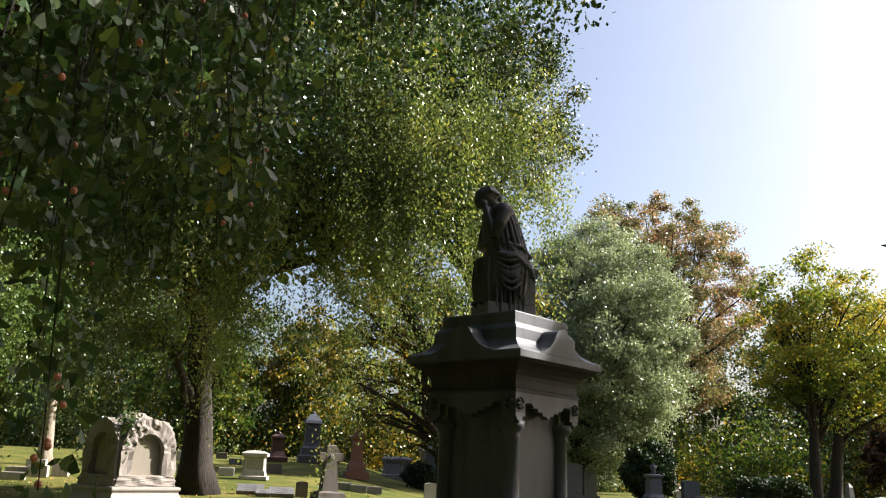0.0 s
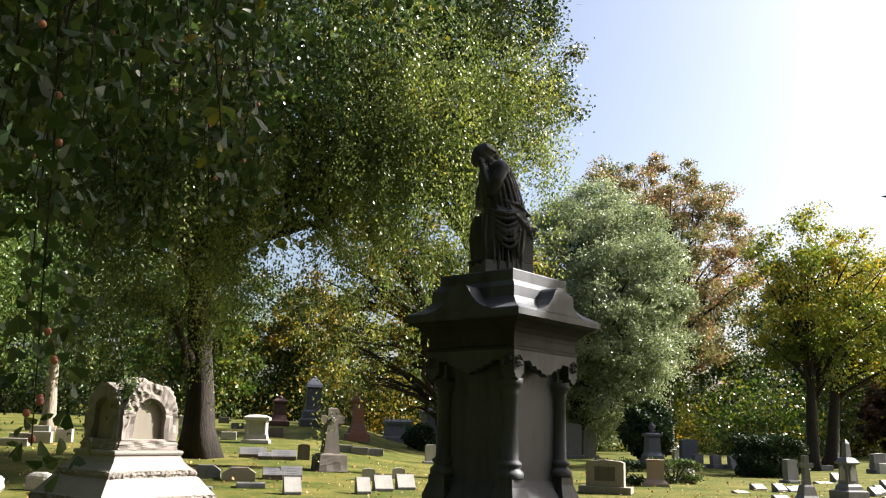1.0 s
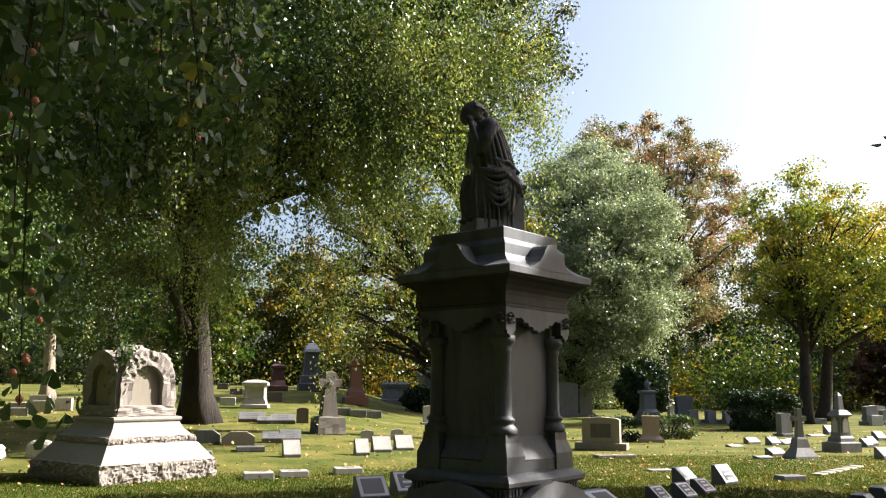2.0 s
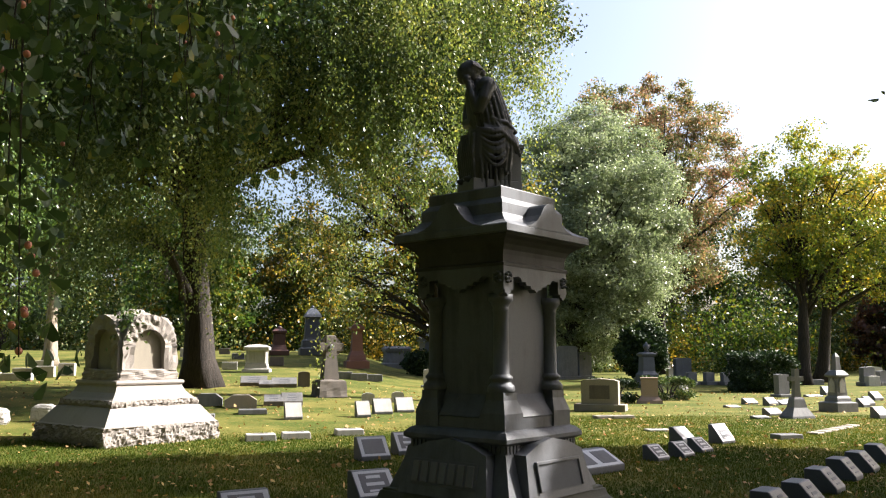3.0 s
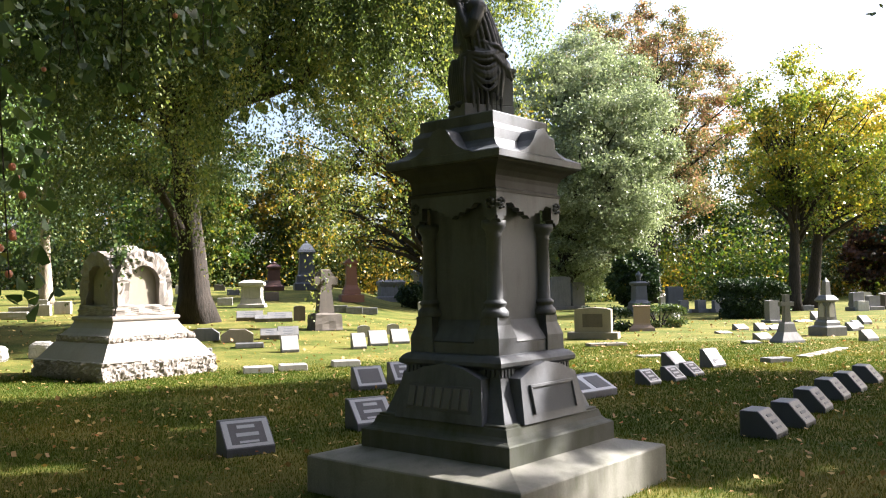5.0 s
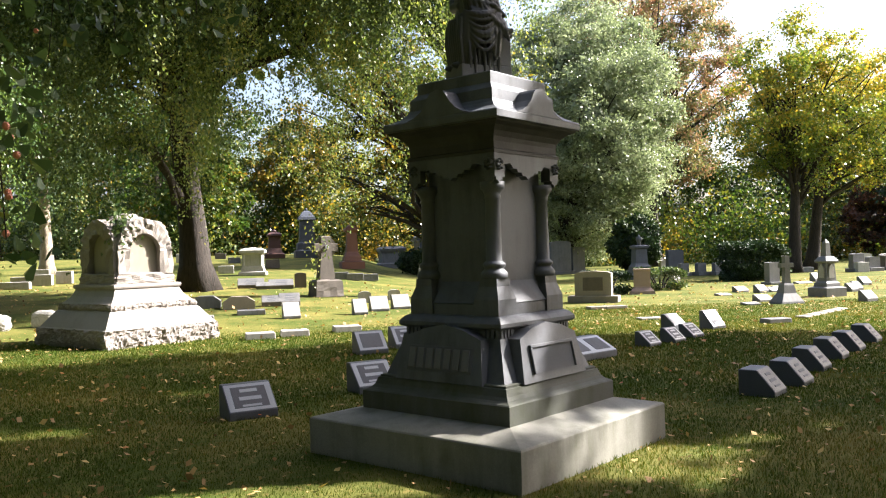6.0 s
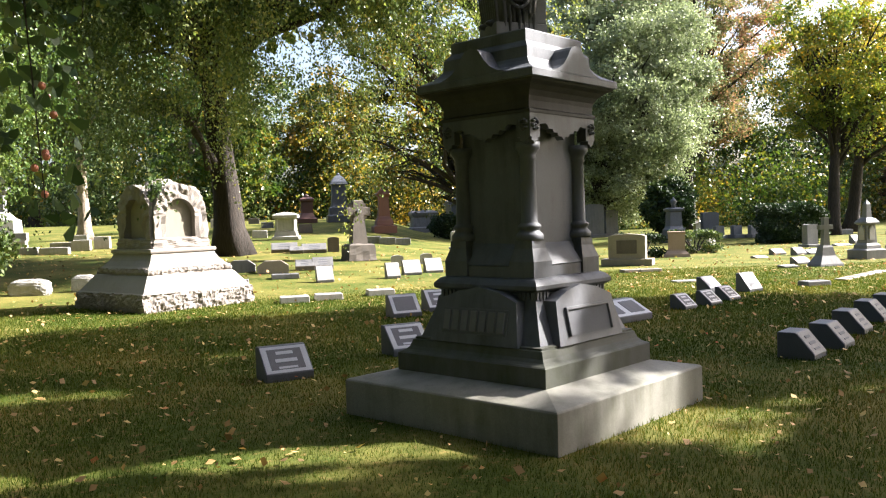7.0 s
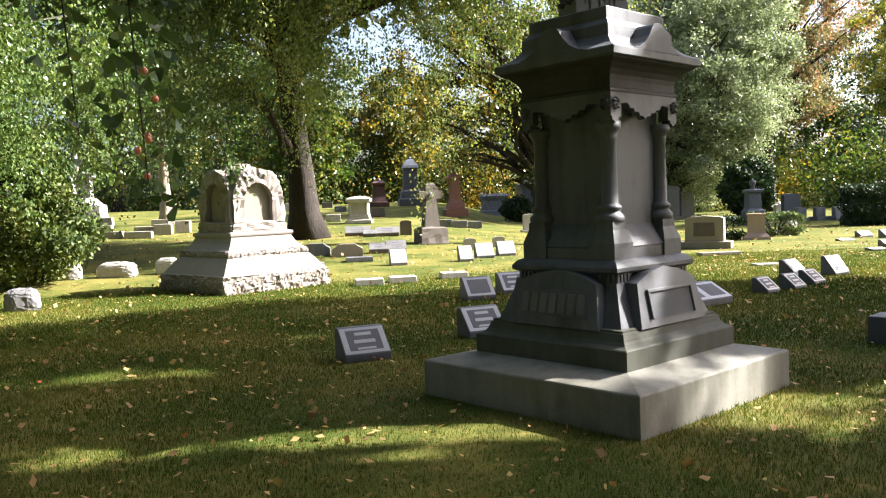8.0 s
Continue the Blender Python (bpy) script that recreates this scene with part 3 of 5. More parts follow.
    for k in range(4):
        m = Matrix.Rotation(k * math.pi / 2, 4, "Z")
        bm = bmesh.new()
        box(bm, -0.213, 0.213, -0.435, -0.38, 1.098, 1.19, 0.006)
        bmesh.ops.transform(bm, matrix=m, verts=bm.verts)
        part("sill_face", bm, DARK_GRANITE, top)
        bm = bmesh.new()
        va = [(-0.213, -0.442, 1.195), (0.213, -0.442, 1.195), (0.19, -0.333, 1.36), (-0.19, -0.333, 1.36), (-0.213, -0.32, 1.19), (0.213, -0.32, 1.19)]
        v = [bm.verts.new(p) for p in va]
        for f in ((0, 1, 2, 3), (4, 5, 1, 0), (1, 5, 2), (0, 3, 4), (3, 2, 5, 4)):
            bm.faces.new([v[i] for i in f])
        bmesh.ops.transform(bm, matrix=m, verts=bm.verts)
        part("sloping_sill", bm, DARK_GRANITE, top)
    for sx in (-1, 1):
        for sy in (-1, 1):
            c = 0.332
            bm = bmesh.new()
            square_loft(bm, [(0.118, 1.098), (0.118, 1.225), (0.085, 1.325), (0.082, 1.385)], 1, sx * c, sy * c)
            part("corner_pedestal", bm, DARK_GRANITE, top)
            bm = bmesh.new()
            lathe(bm, [(0.102, 1.385), (0.107, 1.395), (0.107, 1.425), (0.096, 1.44), (0.08, 1.455), (0.076, 1.47), (0.09, 1.482), (0.09, 1.50), (0.074, 1.512),
                       (0.064, 1.525), (0.058, 2.0), (0.068, 2.01), (0.061, 2.03), (0.076, 2.065), (0.096, 2.085), (0.096, 2.135)], sx * c, sy * c, 24)
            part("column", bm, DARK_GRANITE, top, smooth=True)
    # stepped arch frieze on each side with rosettes and a hanging point
    zt = 2.36
    half = [(0.438, 2.165), (0.425, 2.165), (0.425, 2.14), (0.405, 2.14), (0.385, 2.115), (0.365, 2.14), (0.345, 2.14), (0.345, 2.165), (0.315, 2.165), (0.315, 2.265), (0.24, 2.275),
            (0.215, 2.262), (0.20, 2.238), (0.15, 2.238), (0.135, 2.212), (0.085, 2.212), (0.07, 2.185), (0.03, 2.185)]
    outline = [(-0.438, zt), (0.438, zt)] + half + [(0.0, 2.16)] + [(-x, z) for x, z in half[::-1]]
    for k in range(4):
        m = Matrix.Rotation(k * math.pi / 2, 4, "Z")
        bm = bmesh.new()
        prism(bm, outline, -0.442, -0.375)
        bmesh.ops.transform(bm, matrix=m, verts=bm.verts)
        arch = part("arched_frieze", bm, DARK_GRANITE, top)
        for s in (-1, 1):
            bm = bmesh.new()
            for cx, cz, rx, rz in ((-0.022, 0.02, 0.018, 0.012), (0.006, 0.032, 0.014, 0.012), (0.026, 0.014, 0.013, 0.018), (-0.026, -0.01, 0.012, 0.016),
                                   (0.0, -0.004, 0.016, 0.012), (0.022, -0.026, 0.016, 0.011), (-0.01, -0.034, 0.013, 0.010)):
                bmesh.ops.create_icosphere(bm, subdivisions=2, radius=1.0, matrix=Matrix.Translation((cx, cz, 0.004)) @ Matrix.Diagonal((rx, rz, 0.022, 1)))
            bmesh.ops.transform(bm, matrix=m @ Matrix.Translation((s * 0.385, -0.442, 2.262)) @ Matrix.Rotation(math.pi / 2, 4, "X") @ Matrix.Diagonal((1.1, 1.1, 1, 1)), verts=bm.verts)
            part("rosette", bm, DARK_GRANITE, arch, smooth=True)
    # cornice in a darker, browner granite than the courses round it
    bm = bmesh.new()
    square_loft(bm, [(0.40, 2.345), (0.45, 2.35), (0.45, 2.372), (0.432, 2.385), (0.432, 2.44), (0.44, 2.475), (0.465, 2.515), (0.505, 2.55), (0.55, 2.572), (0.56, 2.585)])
    part("cornice", bm, BLACKISH_GRANITE, top, "blackish brown hollow moulded cornice")
    bm = bmesh.new()
    square_loft(bm, [(0.555, 2.585), (0.575, 2.588), (0.582, 2.595), (0.582, 2.645), (0.572, 2.655), (0.53, 2.672), (0.48, 2.70), (0.445, 2.735), (0.425, 2.765)])
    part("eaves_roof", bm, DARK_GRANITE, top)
    for k in range(4):
        m = Matrix.Rotation(k * math.pi / 2, 4, "Z")
        bm = bmesh.new()
        prism(bm, [(-0.33, 2.652), (-0.25, 2.672), (-0.18, 2.71), (-0.125, 2.765), (-0.085, 2.83), (-0.06, 2.852), (0, 2.868), (0.06, 2.852), (0.085, 2.83), (0.125, 2.765), (0.18, 2.71),
                   (0.25, 2.672), (0.33, 2.652)], -0.579, -0.41)
        bmesh.ops.transform(bm, matrix=m, verts=bm.verts)
        part("roof_gable", bm, DARK_GRANITE, top)
    bm = bmesh.new()
    square_loft(bm, [(0.425, 2.76), (0.422, 2.848), (0.412, 2.862), (0.385, 2.892), (0.378, 2.9), (0.378, 2.982), (0.37, 2.992)])
    part("cap_block", bm, DARK_GRANITE, top)
    return top


monument()


# ---- seated mourner on top ----
def ball(bm, c, r, turn=None):
    m = Matrix.Translation(c) @ (turn or Matrix()) @ Matrix.Diagonal((*r, 1))
    bmesh.ops.create_icosphere(bm, subdivisions=3, radius=1.0, matrix=m)


def around(z, a):
    """A place on the robed trunk at the height z; a is the angle from the right side towards the back."""
    f = (z - 0.5) / 0.47
    r = 0.205 - 0.055 * f - 0.05 * max(0.0, f - 0.75)
    return (r * math.cos(a), -0.02 - 0.10 * f + 0.95 * r * math.sin(a), z)


def statue():
    """The mourner looks along local -y; the seat is behind and under her."""
    place = pose(0, 0, 2.992, 0, 0, -72)
    bm = bmesh.new()
    # bowed head, hair bound with a fillet and knotted behind
    ball(bm, (0.0, -0.235, 1.065), (0.082, 0.10, 0.098), Matrix.Rotation(0.7, 4, "X"))
    ball(bm, (0.0, -0.215, 1.095), (0.088, 0.098, 0.08))
    ball(bm, (0.0, -0.285, 1.025), (0.06, 0.055, 0.07))
    ball(bm, (0.0, -0.125, 1.075), (0.048, 0.05, 0.045))
    tube(bm, [(0, -0.20, 1.03), (0, -0.15, 0.98), (0, -0.12, 0.92)], [0.055, 0.07, 0.11], 14)
    for i in range(11):
        a = -1.3 + 0.26 * i
        tube(bm, [(0.07 * math.sin(a), -0.315 + 0.03 * abs(a), 1.075), (0.093 * math.sin(a), -0.235, 1.09 + 0.085 * math.cos(a)), (0.075 * math.sin(a), -0.135, 1.07 + 0.05 * math.cos(a))], [0.006, 0.010, 0.008], 6)
    # trunk bending forward, shoulders
    tube(bm, [(0, -0.14, 0.985), (0, -0.12, 0.93), (0, -0.085, 0.80), (0, -0.045, 0.64), (0, -0.01, 0.47)], [0.085, 0.14, 0.165, 0.18, 0.195], 22)
    for s in (-1, 1):
        ball(bm, (s * 0.125, -0.125, 0.925), (0.075, 0.085, 0.08))
    ball(bm, (0, 0.03, 0.46), (0.20, 0.19, 0.13))
    # arm on the knee that props the head, other arm across the lap
    tube(bm, [(0.145, -0.125, 0.92), (0.165, -0.17, 0.80), (0.125, -0.205, 0.685)], [0.06, 0.052, 0.045], 12)
    tube(bm, [(0.125, -0.21, 0.68), (0.105, -0.245, 0.82), (0.06, -0.265, 0.955)], [0.043, 0.038, 0.027], 12)
    ball(bm, (0.05, -0.275, 0.985), (0.032, 0.038, 0.045))
    tube(bm, [(-0.145, -0.12, 0.91), (-0.18, -0.15, 0.76), (-0.12, -0.19, 0.65), (0.03, -0.20, 0.625)], [0.068, 0.06, 0.05, 0.04], 12)
    # lap, knees and shins under the robe
    for s in (-1, 1):
        tube(bm, [(s * 0.09, 0.06, 0.48), (s * 0.10, -0.08, 0.53), (s * 0.095, -0.17, 0.525)], [0.13, 0.115, 0.095], 16)
        tube(bm, [(s * 0.095, -0.17, 0.525), (s * 0.095, -0.19, 0.36), (s * 0.08, -0.17, 0.12)], [0.095, 0.082, 0.075], 16)
        ball(bm, (s * 0.07, -0.245, 0.125), (0.038, 0.075, 0.03))
    tube(bm, [(0, -0.03, 0.50), (0, -0.075, 0.36), (0, -0.085, 0.13)], [0.175, 0.15, 0.125], 20)
    # mantle: long folds from the shoulder down the back and side
    for i in range(16):
        a = -1.0 + 0.25 * i
        tube(bm, [around(z, a + 0.10 * (0.95 - z) * math.sin(i * 1.7)) for z in (0.975, 0.90, 0.80, 0.70, 0.60, 0.50)], [0.008, 0.013, 0.017, 0.019, 0.018, 0.012], 7)
    # girdle and gathered cloth over the hip
    tube(bm, [(0.10, -0.20, 0.625), (0.185, -0.10, 0.63), (0.20, 0.02, 0.60), (0.17, 0.13, 0.53)], [0.014, 0.022, 0.024, 0.018], 8)
    for i in range(5):
        tube(bm, [(0.19, -0.08 + 0.03 * i, 0.62 - 0.012 * i), (0.215, -0.03 + 0.035 * i, 0.52 - 0.03 * i), (0.20, 0.03 + 0.03 * i, 0.42 - 0.025 * i)], [0.010, 0.020, 0.014], 7)
    # deep swags hung from the knee to the hip
    for i in range(9):
        t = i / 8
        a, b = Vector((0.15, -0.245 + 0.03 * t, 0.56 - 0.13 * t)), Vector((0.185, 0.06 + 0.015 * t, 0.60 - 0.10 * t))
        line, rad = [], []
        for k in range(11):
            u = k / 10
            p = a.lerp(b, u)
            p.z -= (0.05 + 0.17 * t + 0.02 * math.sin(5 * i)) * math.sin(math.pi * u) ** 0.8
            p.x += 0.05 * math.sin(math.pi * u)
            line.append(p)
            rad.append(0.007 + (0.009 + 0.004 * (i % 2)) * math.sin(math.pi * u))
        tube(bm, line, rad, 7)
    # end of the mantle falling beside the seat
    for i in range(5):
        tube(bm, [(0.19, 0.01 + 0.016 * i, 0.56), (0.205 + 0.01 * (i % 2), 0.0 + 0.018 * i, 0.38), (0.185 + 0.012 * (i % 2), -0.015 + 0.02 * i, 0.16 + 0.03 * abs(i - 2))], [0.012, 0.016, 0.012], 7)
    # skirt folds over the shins and the hem at the feet
    for i in range(8):
        x = -0.15 + 0.042 * i
        tube(bm, [(x, -0.255, 0.50), (x * 0.98, -0.268, 0.34), (x * 0.9, -0.245, 0.11)], [0.010, 0.015, 0.014], 7)
    for i in range(7):
        y = -0.20 + 0.042 * i
        tube(bm, [(0.165, y, 0.30), (0.165 + 0.012 * math.sin(2.3 * i), y + 0.008, 0.17), (0.15 + 0.014 * (i % 2), y + 0.012, 0.02 + 0.012 * (i % 3))], [0.010, 0.017, 0.014], 7)
    ob = part("mourner_statue", bm, STATUE_STONE, None, smooth=True)
    ob.matrix_basis = place @ pose(0, 0.02, 0.0)
    rm = ob.modifiers.new("fuse", "REMESH")
    rm.mode, rm.voxel_size, rm.use_smooth_shade = "VOXEL", 0.0065, True
    sm = ob.modifiers.new("soften", "SMOOTH")
    sm.factor, sm.iterations = 0.5, 2
    tagged(ob, "dark granite robed mourner seated with bowed head on hand", "statue")
    seat = empty("statue_seat", place, "carved grey granite block seat under the mourner statue", "pedestal")
    bm = bmesh.new()
    box(bm, -0.17, 0.17, -0.25, 0.2, -0.004, 0.12, 0.006)
    part("foot_block", bm, SEAT_GRANITE, seat)
    bm = bmesh.new()
    box(bm, -0.17, 0.17, -0.02, 0.195, 0.12, 0.36, 0.006)
    part("seat_block", bm, SEAT_GRANITE, seat)
    bm = bmesh.new()
    square_loft(bm, [(0.172, 0.355), (0.183, 0.37), (0.183, 0.385), (0.176, 0.39), (0.19, 0.405), (0.19, 0.43)], 0.66, 0, 0.088)
    part("seat_moulding", bm, SEAT_GRANITE, seat)


statue()


# ---- gravestones ----
def bars(parent, m, rows, mat, thick=0.004):
    """Lines of worn lettering as plain bars: rows of (half width, height up the face, half height)."""
    for hw, z, hh in rows:
        bm = bmesh.new()
        box(bm, -hw, hw, -thick, 0.002, z - hh, z + hh, 0)
        bmesh.ops.transform(bm, matrix=m, verts=bm.verts)
        part("inscription_bar", bm, mat, parent)


def slant_marker(x, y, turn, w, d, h, nose, body=BLUE_STONE, face=FACE_STONE, ink=LETTER_STONE, label="grey granite slant marker with worn lettering", framed=True,
                 lines=((0.55, 0.72, 0.09), (0.7, 0.45, 0.10), (0.6, 0.2, 0.06)), group="slant markers", top=0.25):
    """A wedge with a sloping face towards local -y: nose is the height of its front edge, top the depth of its flat top."""
    e = empty("slant_marker", on_ground(x, y, turn), label, "gravestone", group)
    yf, yt, yb = -d / 2, -d / 2 + d * (1 - top), d / 2
    bm = bmesh.new()
    prism(bm, [(yf, 0), (yb, 0), (yb, h), (yt, h), (yf, nose)], -w / 2, w / 2)
    for v in bm.verts:
        v.co = Vector((v.co.y, v.co.x, v.co.z))
    bmesh.ops.recalc_face_normals(bm, faces=bm.faces)
    bmesh.ops.bevel(bm, geom=list(bm.edges), offset=0.006, segments=1, affect="EDGES", clamp_overlap=True)
    part("body", bm, body, e)
    rise, run = h - nose, yt - yf
    length = math.hypot(rise, run)
    m = Matrix.Translation((0, yf, nose)) @ Matrix.Rotation(-math.atan2(run, rise), 4, "X")
    bm = bmesh.new()
    box(bm, -w / 2 + 0.012, w / 2 - 0.012, -0.003, 0.004, 0.012, length - 0.012, 0)
    bmesh.ops.transform(bm, matrix=m, verts=bm.verts)
    fc = part("face", bm, face, e, "polished pale face")
    if framed:
        bm = bmesh.new()
        box(bm, -w * 0.36, w * 0.36, -0.006, 0.0, length * 0.14, length * 0.86, 0)
        bmesh.ops.transform(bm, matrix=m, verts=bm.verts)
        part("inscription_panel", bm, ink, fc, "frosted inscription panel")
        ink2 = face
    else:
        ink2 = ink
    bars(fc, m @ Matrix.Translation((0, -0.004, 0)), [(a * w * 0.33, z * length, b * length * 0.6) for a, z, b in lines], ink2)
    return e


def flat_marker(x, y, turn, w, d, h, mat=WHITE_STONE, label="low white marble marker lying in grass", group="flat markers", ink=GREY_STONE, rough=0.0):
    e = empty("flat_marker", on_ground(x, y, turn), label, "gravestone", group)
    bm = bmesh.new()
    box(bm, -w / 2, w / 2, -d / 2, d / 2, 0, h, 0.012, top=(0.97, 0.95))
    if rough:
        roughen(bm, rough, 7, 2)
    part("body", bm, mat, e)
    if ink:
        bm = bmesh.new()
        for i, k in enumerate((0.30, 0.22)):
            box(bm, -w * k, w * k, (0.1 - 0.28 * i) * d, (0.22 - 0.28 * i) * d, h - 0.002, h + 0.004, 0)
        part("inscription_bar", bm, ink, e)
    return e


def tablet(x, y, turn, w, d, h, mat, label, arch=0.25, base=0.0, group="upright stones"):
    """An upright stone with a curved top, on a base course where it has one."""
    e = empty("headstone", on_ground(x, y, turn), label, "gravestone", group)
    if base:
        block("base", (-w * 0.65, w * 0.65, -d, d, 0, base), mat, e, 0.012)
    pts = [(-w / 2, base), (w / 2, base), (w / 2, h - arch * w)]
    for i in range(1, 8):
        a = math.pi * i / 8
        pts.append((w / 2 * math.cos(a), h - arch * w + arch * w * math.sin(a)))
    pts.append((-w / 2, h - arch * w))
    bm = bmesh.new()
    prism(bm, pts, -d / 2, d / 2)
    part("tablet", bm, mat, e)
    return e


def rough_rock(x, y, turn, w, d, h, mat, label):
    bm = bmesh.new()
    bmesh.ops.create_icosphere(bm, subdivisions=5, radius=1.0)
    for v in bm.verts:
        q = Vector([math.copysign(abs(c) ** 0.55, c) for c in v.co])
        q *= 1 + 0.07 * noise.noise(q * 2.1 + Vector((x, y, 0))) + 0.05 * noise.noise(q * 5.3) + 0.025 * noise.noise(q * 13)
        taper = 1 - 0.12 * (q.z + 1) / 2
        v.co = Vector((q.x * w / 2 * taper, q.y * d / 2 * taper, (q.z + 0.8) * h / 1.8))
    ob = part("rough_gravestone", bm, mat)
    ob.matrix_basis = on_ground(x, y, turn, 0.04)
    return tagged(ob, label, "gravestone", "rough stones")


# plots beside the monument, their faces turned the same way as its name
slant_marker(-2.24, 1.72, 27, 0.50, 0.34, 0.33, 0.08, label="blue-grey slant marker with carved lettering, standing in shade")
slant_marker(-1.0, 3.05, 27, 0.50, 0.34, 0.34, 0.08, label="blue-grey slant marker half hidden behind the monument")
slant_marker(-1.05, 6.85, 22, 0.50, 0.36, 0.36, 0.07, label="bluish slant marker with a shield panel on pale face", lines=())
slant_marker(-0.45, 7.6, 22, 0.50, 0.36, 0.36, 0.07, label="bluish slant marker behind the monument")
double = slant_marker(2.11, 5.25, 38, 0.98, 0.50, 0.30, 0.10, label="wide double slant marker with two inscription panels", lines=(), framed=False)
for c in (-0.235, 0.235):
    tilt = math.atan2(0.50 * 0.75, 0.20)
    bm = bmesh.new()
    box(bm, -0.17, 0.17, -0.008, 0.0, 0.07, 0.36, 0)
    bmesh.ops.transform(bm, matrix=Matrix.Translation((c, -0.25, 0.10)) @ Matrix.Rotation(-tilt, 4, "X"), verts=bm.verts)
    part("inscription_panel", bm, LETTER_STONE, double, "dark frosted inscription panel")

for x, y, w, h in ((3.52, 6.54, 0.34, 0.24), (4.10, 6.98, 0.34, 0.24), (4.67, 7.63, 0.36, 0.24), (5.64, 9.02, 0.48, 0.36)):
    slant_marker(x, y, 38, w, 0.30, h, 0.05, label="small slant marker with bright polished face", group="row of small slant markers")
slant_marker(4.72, 8.65, 38, 0.42, 0.30, 0.34, 0.14, face=BLUE_STONE, framed=False, lines=(), label="dark slant marker standing behind the row")
for x, y in ((3.20, 1.80), (3.82, 2.37), (4.62, 3.40), (5.43, 4.37), (6.12, 5.10), (6.98, 6.05)):
    slant_marker(x, y, 47, 0.40, 0.38, 0.28, 0.06, face=GREY_STONE, ink=LETTER_STONE, label="dark blue-grey wedge stone in a shaded diagonal row", group="diagonal row of wedge stones",
                 framed=False, top=0.5)
# white stones in the sun
for x, y, w in ((-3.27, 10.0, 0.58), (-2.62, 10.35, 0.56), (-1.58, 11.0, 0.58)):
    flat_marker(x, y, 12, w, 0.42, 0.13, label="low white marble marker with sloping edges", group="white bevel markers")
for x, y, w in ((-3.06, 14.04, 0.42), (-1.38, 14.84, 0.36), (-0.88, 15.82, 0.5), (-0.27, 16.58, 0.5)):
    slant_marker(x, y, 14, w, 0.34, 0.40, 0.06, body=GREY_STONE, face=WHITE_STONE, framed=False, lines=(), label="white slant marker bright in the sun", group="white slant markers")
for x, y in ((-1.31, 18.72), (-0.39, 19.98)):
    tablet(x, y, 5, 0.38, 0.2, 0.34, WHITE_STONE, "small round-topped white stone", 0.2, group="small white stones")
flat_marker(-4.2, 15.1, 10, 0.72, 0.5, 0.12, GREY_STONE, "low grey marker among fallen leaves")
flat_marker(-5.3, 14.0, 10, 0.72, 0.5, 0.10, GREY_STONE, "low grey marker beside the pale monument")
for x, y, w in ((-4.75, 16.6, 0.86), (-5.7, 16.9, 0.8)):
    e = empty("hipped_marker", on_ground(x, y, 8), "grey granite marker with a hipped top", "gravestone", "hipped markers")
    bm = bmesh.new()
    prism(bm, [(-w / 2, 0), (w / 2, 0), (w / 2, 0.2), (w * 0.25, 0.34), (-w * 0.25, 0.34), (-w / 2, 0.2)], -0.22, 0.22)
    part("body", bm, TAN_STONE if x > -5 else GREY_STONE, e)
for x, y, w, h in ((-3.95, 17.3, 0.55, 0.3), (-3.45, 17.4, 0.6, 0.36), (-4.4, 23.7, 0.9, 0.34), (-5.5, 23.9, 0.95, 0.36), (-5.0, 23.4, 0.5, 0.25)):
    slant_marker(x, y, 8, w, 0.4, h, 0.12, body=BROWN_STONE, face=GREY_STONE, framed=False, label="weathered dark stone in the tree's shade", group="shaded stones")
tablet(-3.75, 24.3, 8, 0.42, 0.3, 0.55, BROWN_STONE, "short dark stump-like stone", 0.15)
for x, y in ((-2.55, 30.1), (-1.9, 30.1), (-1.25, 30.9)):
    flat_marker(x, y, 5, 0.75, 0.4, 0.30, GREY_STONE, "low block marker far back on the lawn", "far block markers", None, 0.02)
tablet(1.3, 31.0, 5, 0.62, 0.3, 0.85, WHITE_STONE, "leaning white headstone far back", 0.1, 0.12)
# right-hand lawn
flat_marker(5.2, 11.5, 10, 0.55, 0.3, 0.05, label="white marble marker flush with the grass")
for x, y in ((5.0, 15.1), (5.45, 15.15)):
    flat_marker(x, y, 10, 0.62, 0.34, 0.08, TAN_STONE, "tan marker flush with the grass")
flat_marker(7.26, 9.7, 12, 0.55, 0.34, 0.10, GREY_STONE, "small grey block marker in the grass")
for i in range(6):
    flat_marker(8.4 + 0.36 * i, 10.7 + 0.34 * i, 40, 0.36, 0.26, 0.04, TAN_STONE, "flush marker in a diagonal row", "diagonal flush markers", None)
for x, y, w, h in ((9.15, 14.9, 0.5, 0.07), (10.0, 16.0, 0.5, 0.2), (10.3, 19.4, 0.5, 0.07), (11.6, 21.0, 0.5, 0.2), (12.0, 20.3, 0.42, 0.26), (12.6, 20.6, 0.5, 0.16), (13.1, 21.2, 0.5, 0.16),
                   (12.4, 14.8, 0.42, 0.3), (17.6, 27, 0.4, 0.36), (17.3, 23, 0.45, 0.32), (14.6, 19.3, 0.3, 0.28), (15.2, 20.0, 0.3, 0.3), (16.3, 25.6, 0.8, 0.08)):
    slant_marker(x, y, 20, w, 0.3, h, h * 0.3, body=GREY_STONE, face=WHITE_STONE, framed=False, lines=(), label="small pale stone on the sunny lawn", group="small pale stones")
tablet(15.0, 25.6, 15, 0.5, 0.3, 0.9, GREY_STONE, "squat grey headstone beside the clipped bush", 0.06, 0.1)
tablet(11.3, 26.4, 30, 0.4, 0.12, 0.45, WHITE_STONE, "leaning white marble stone", 0.1)


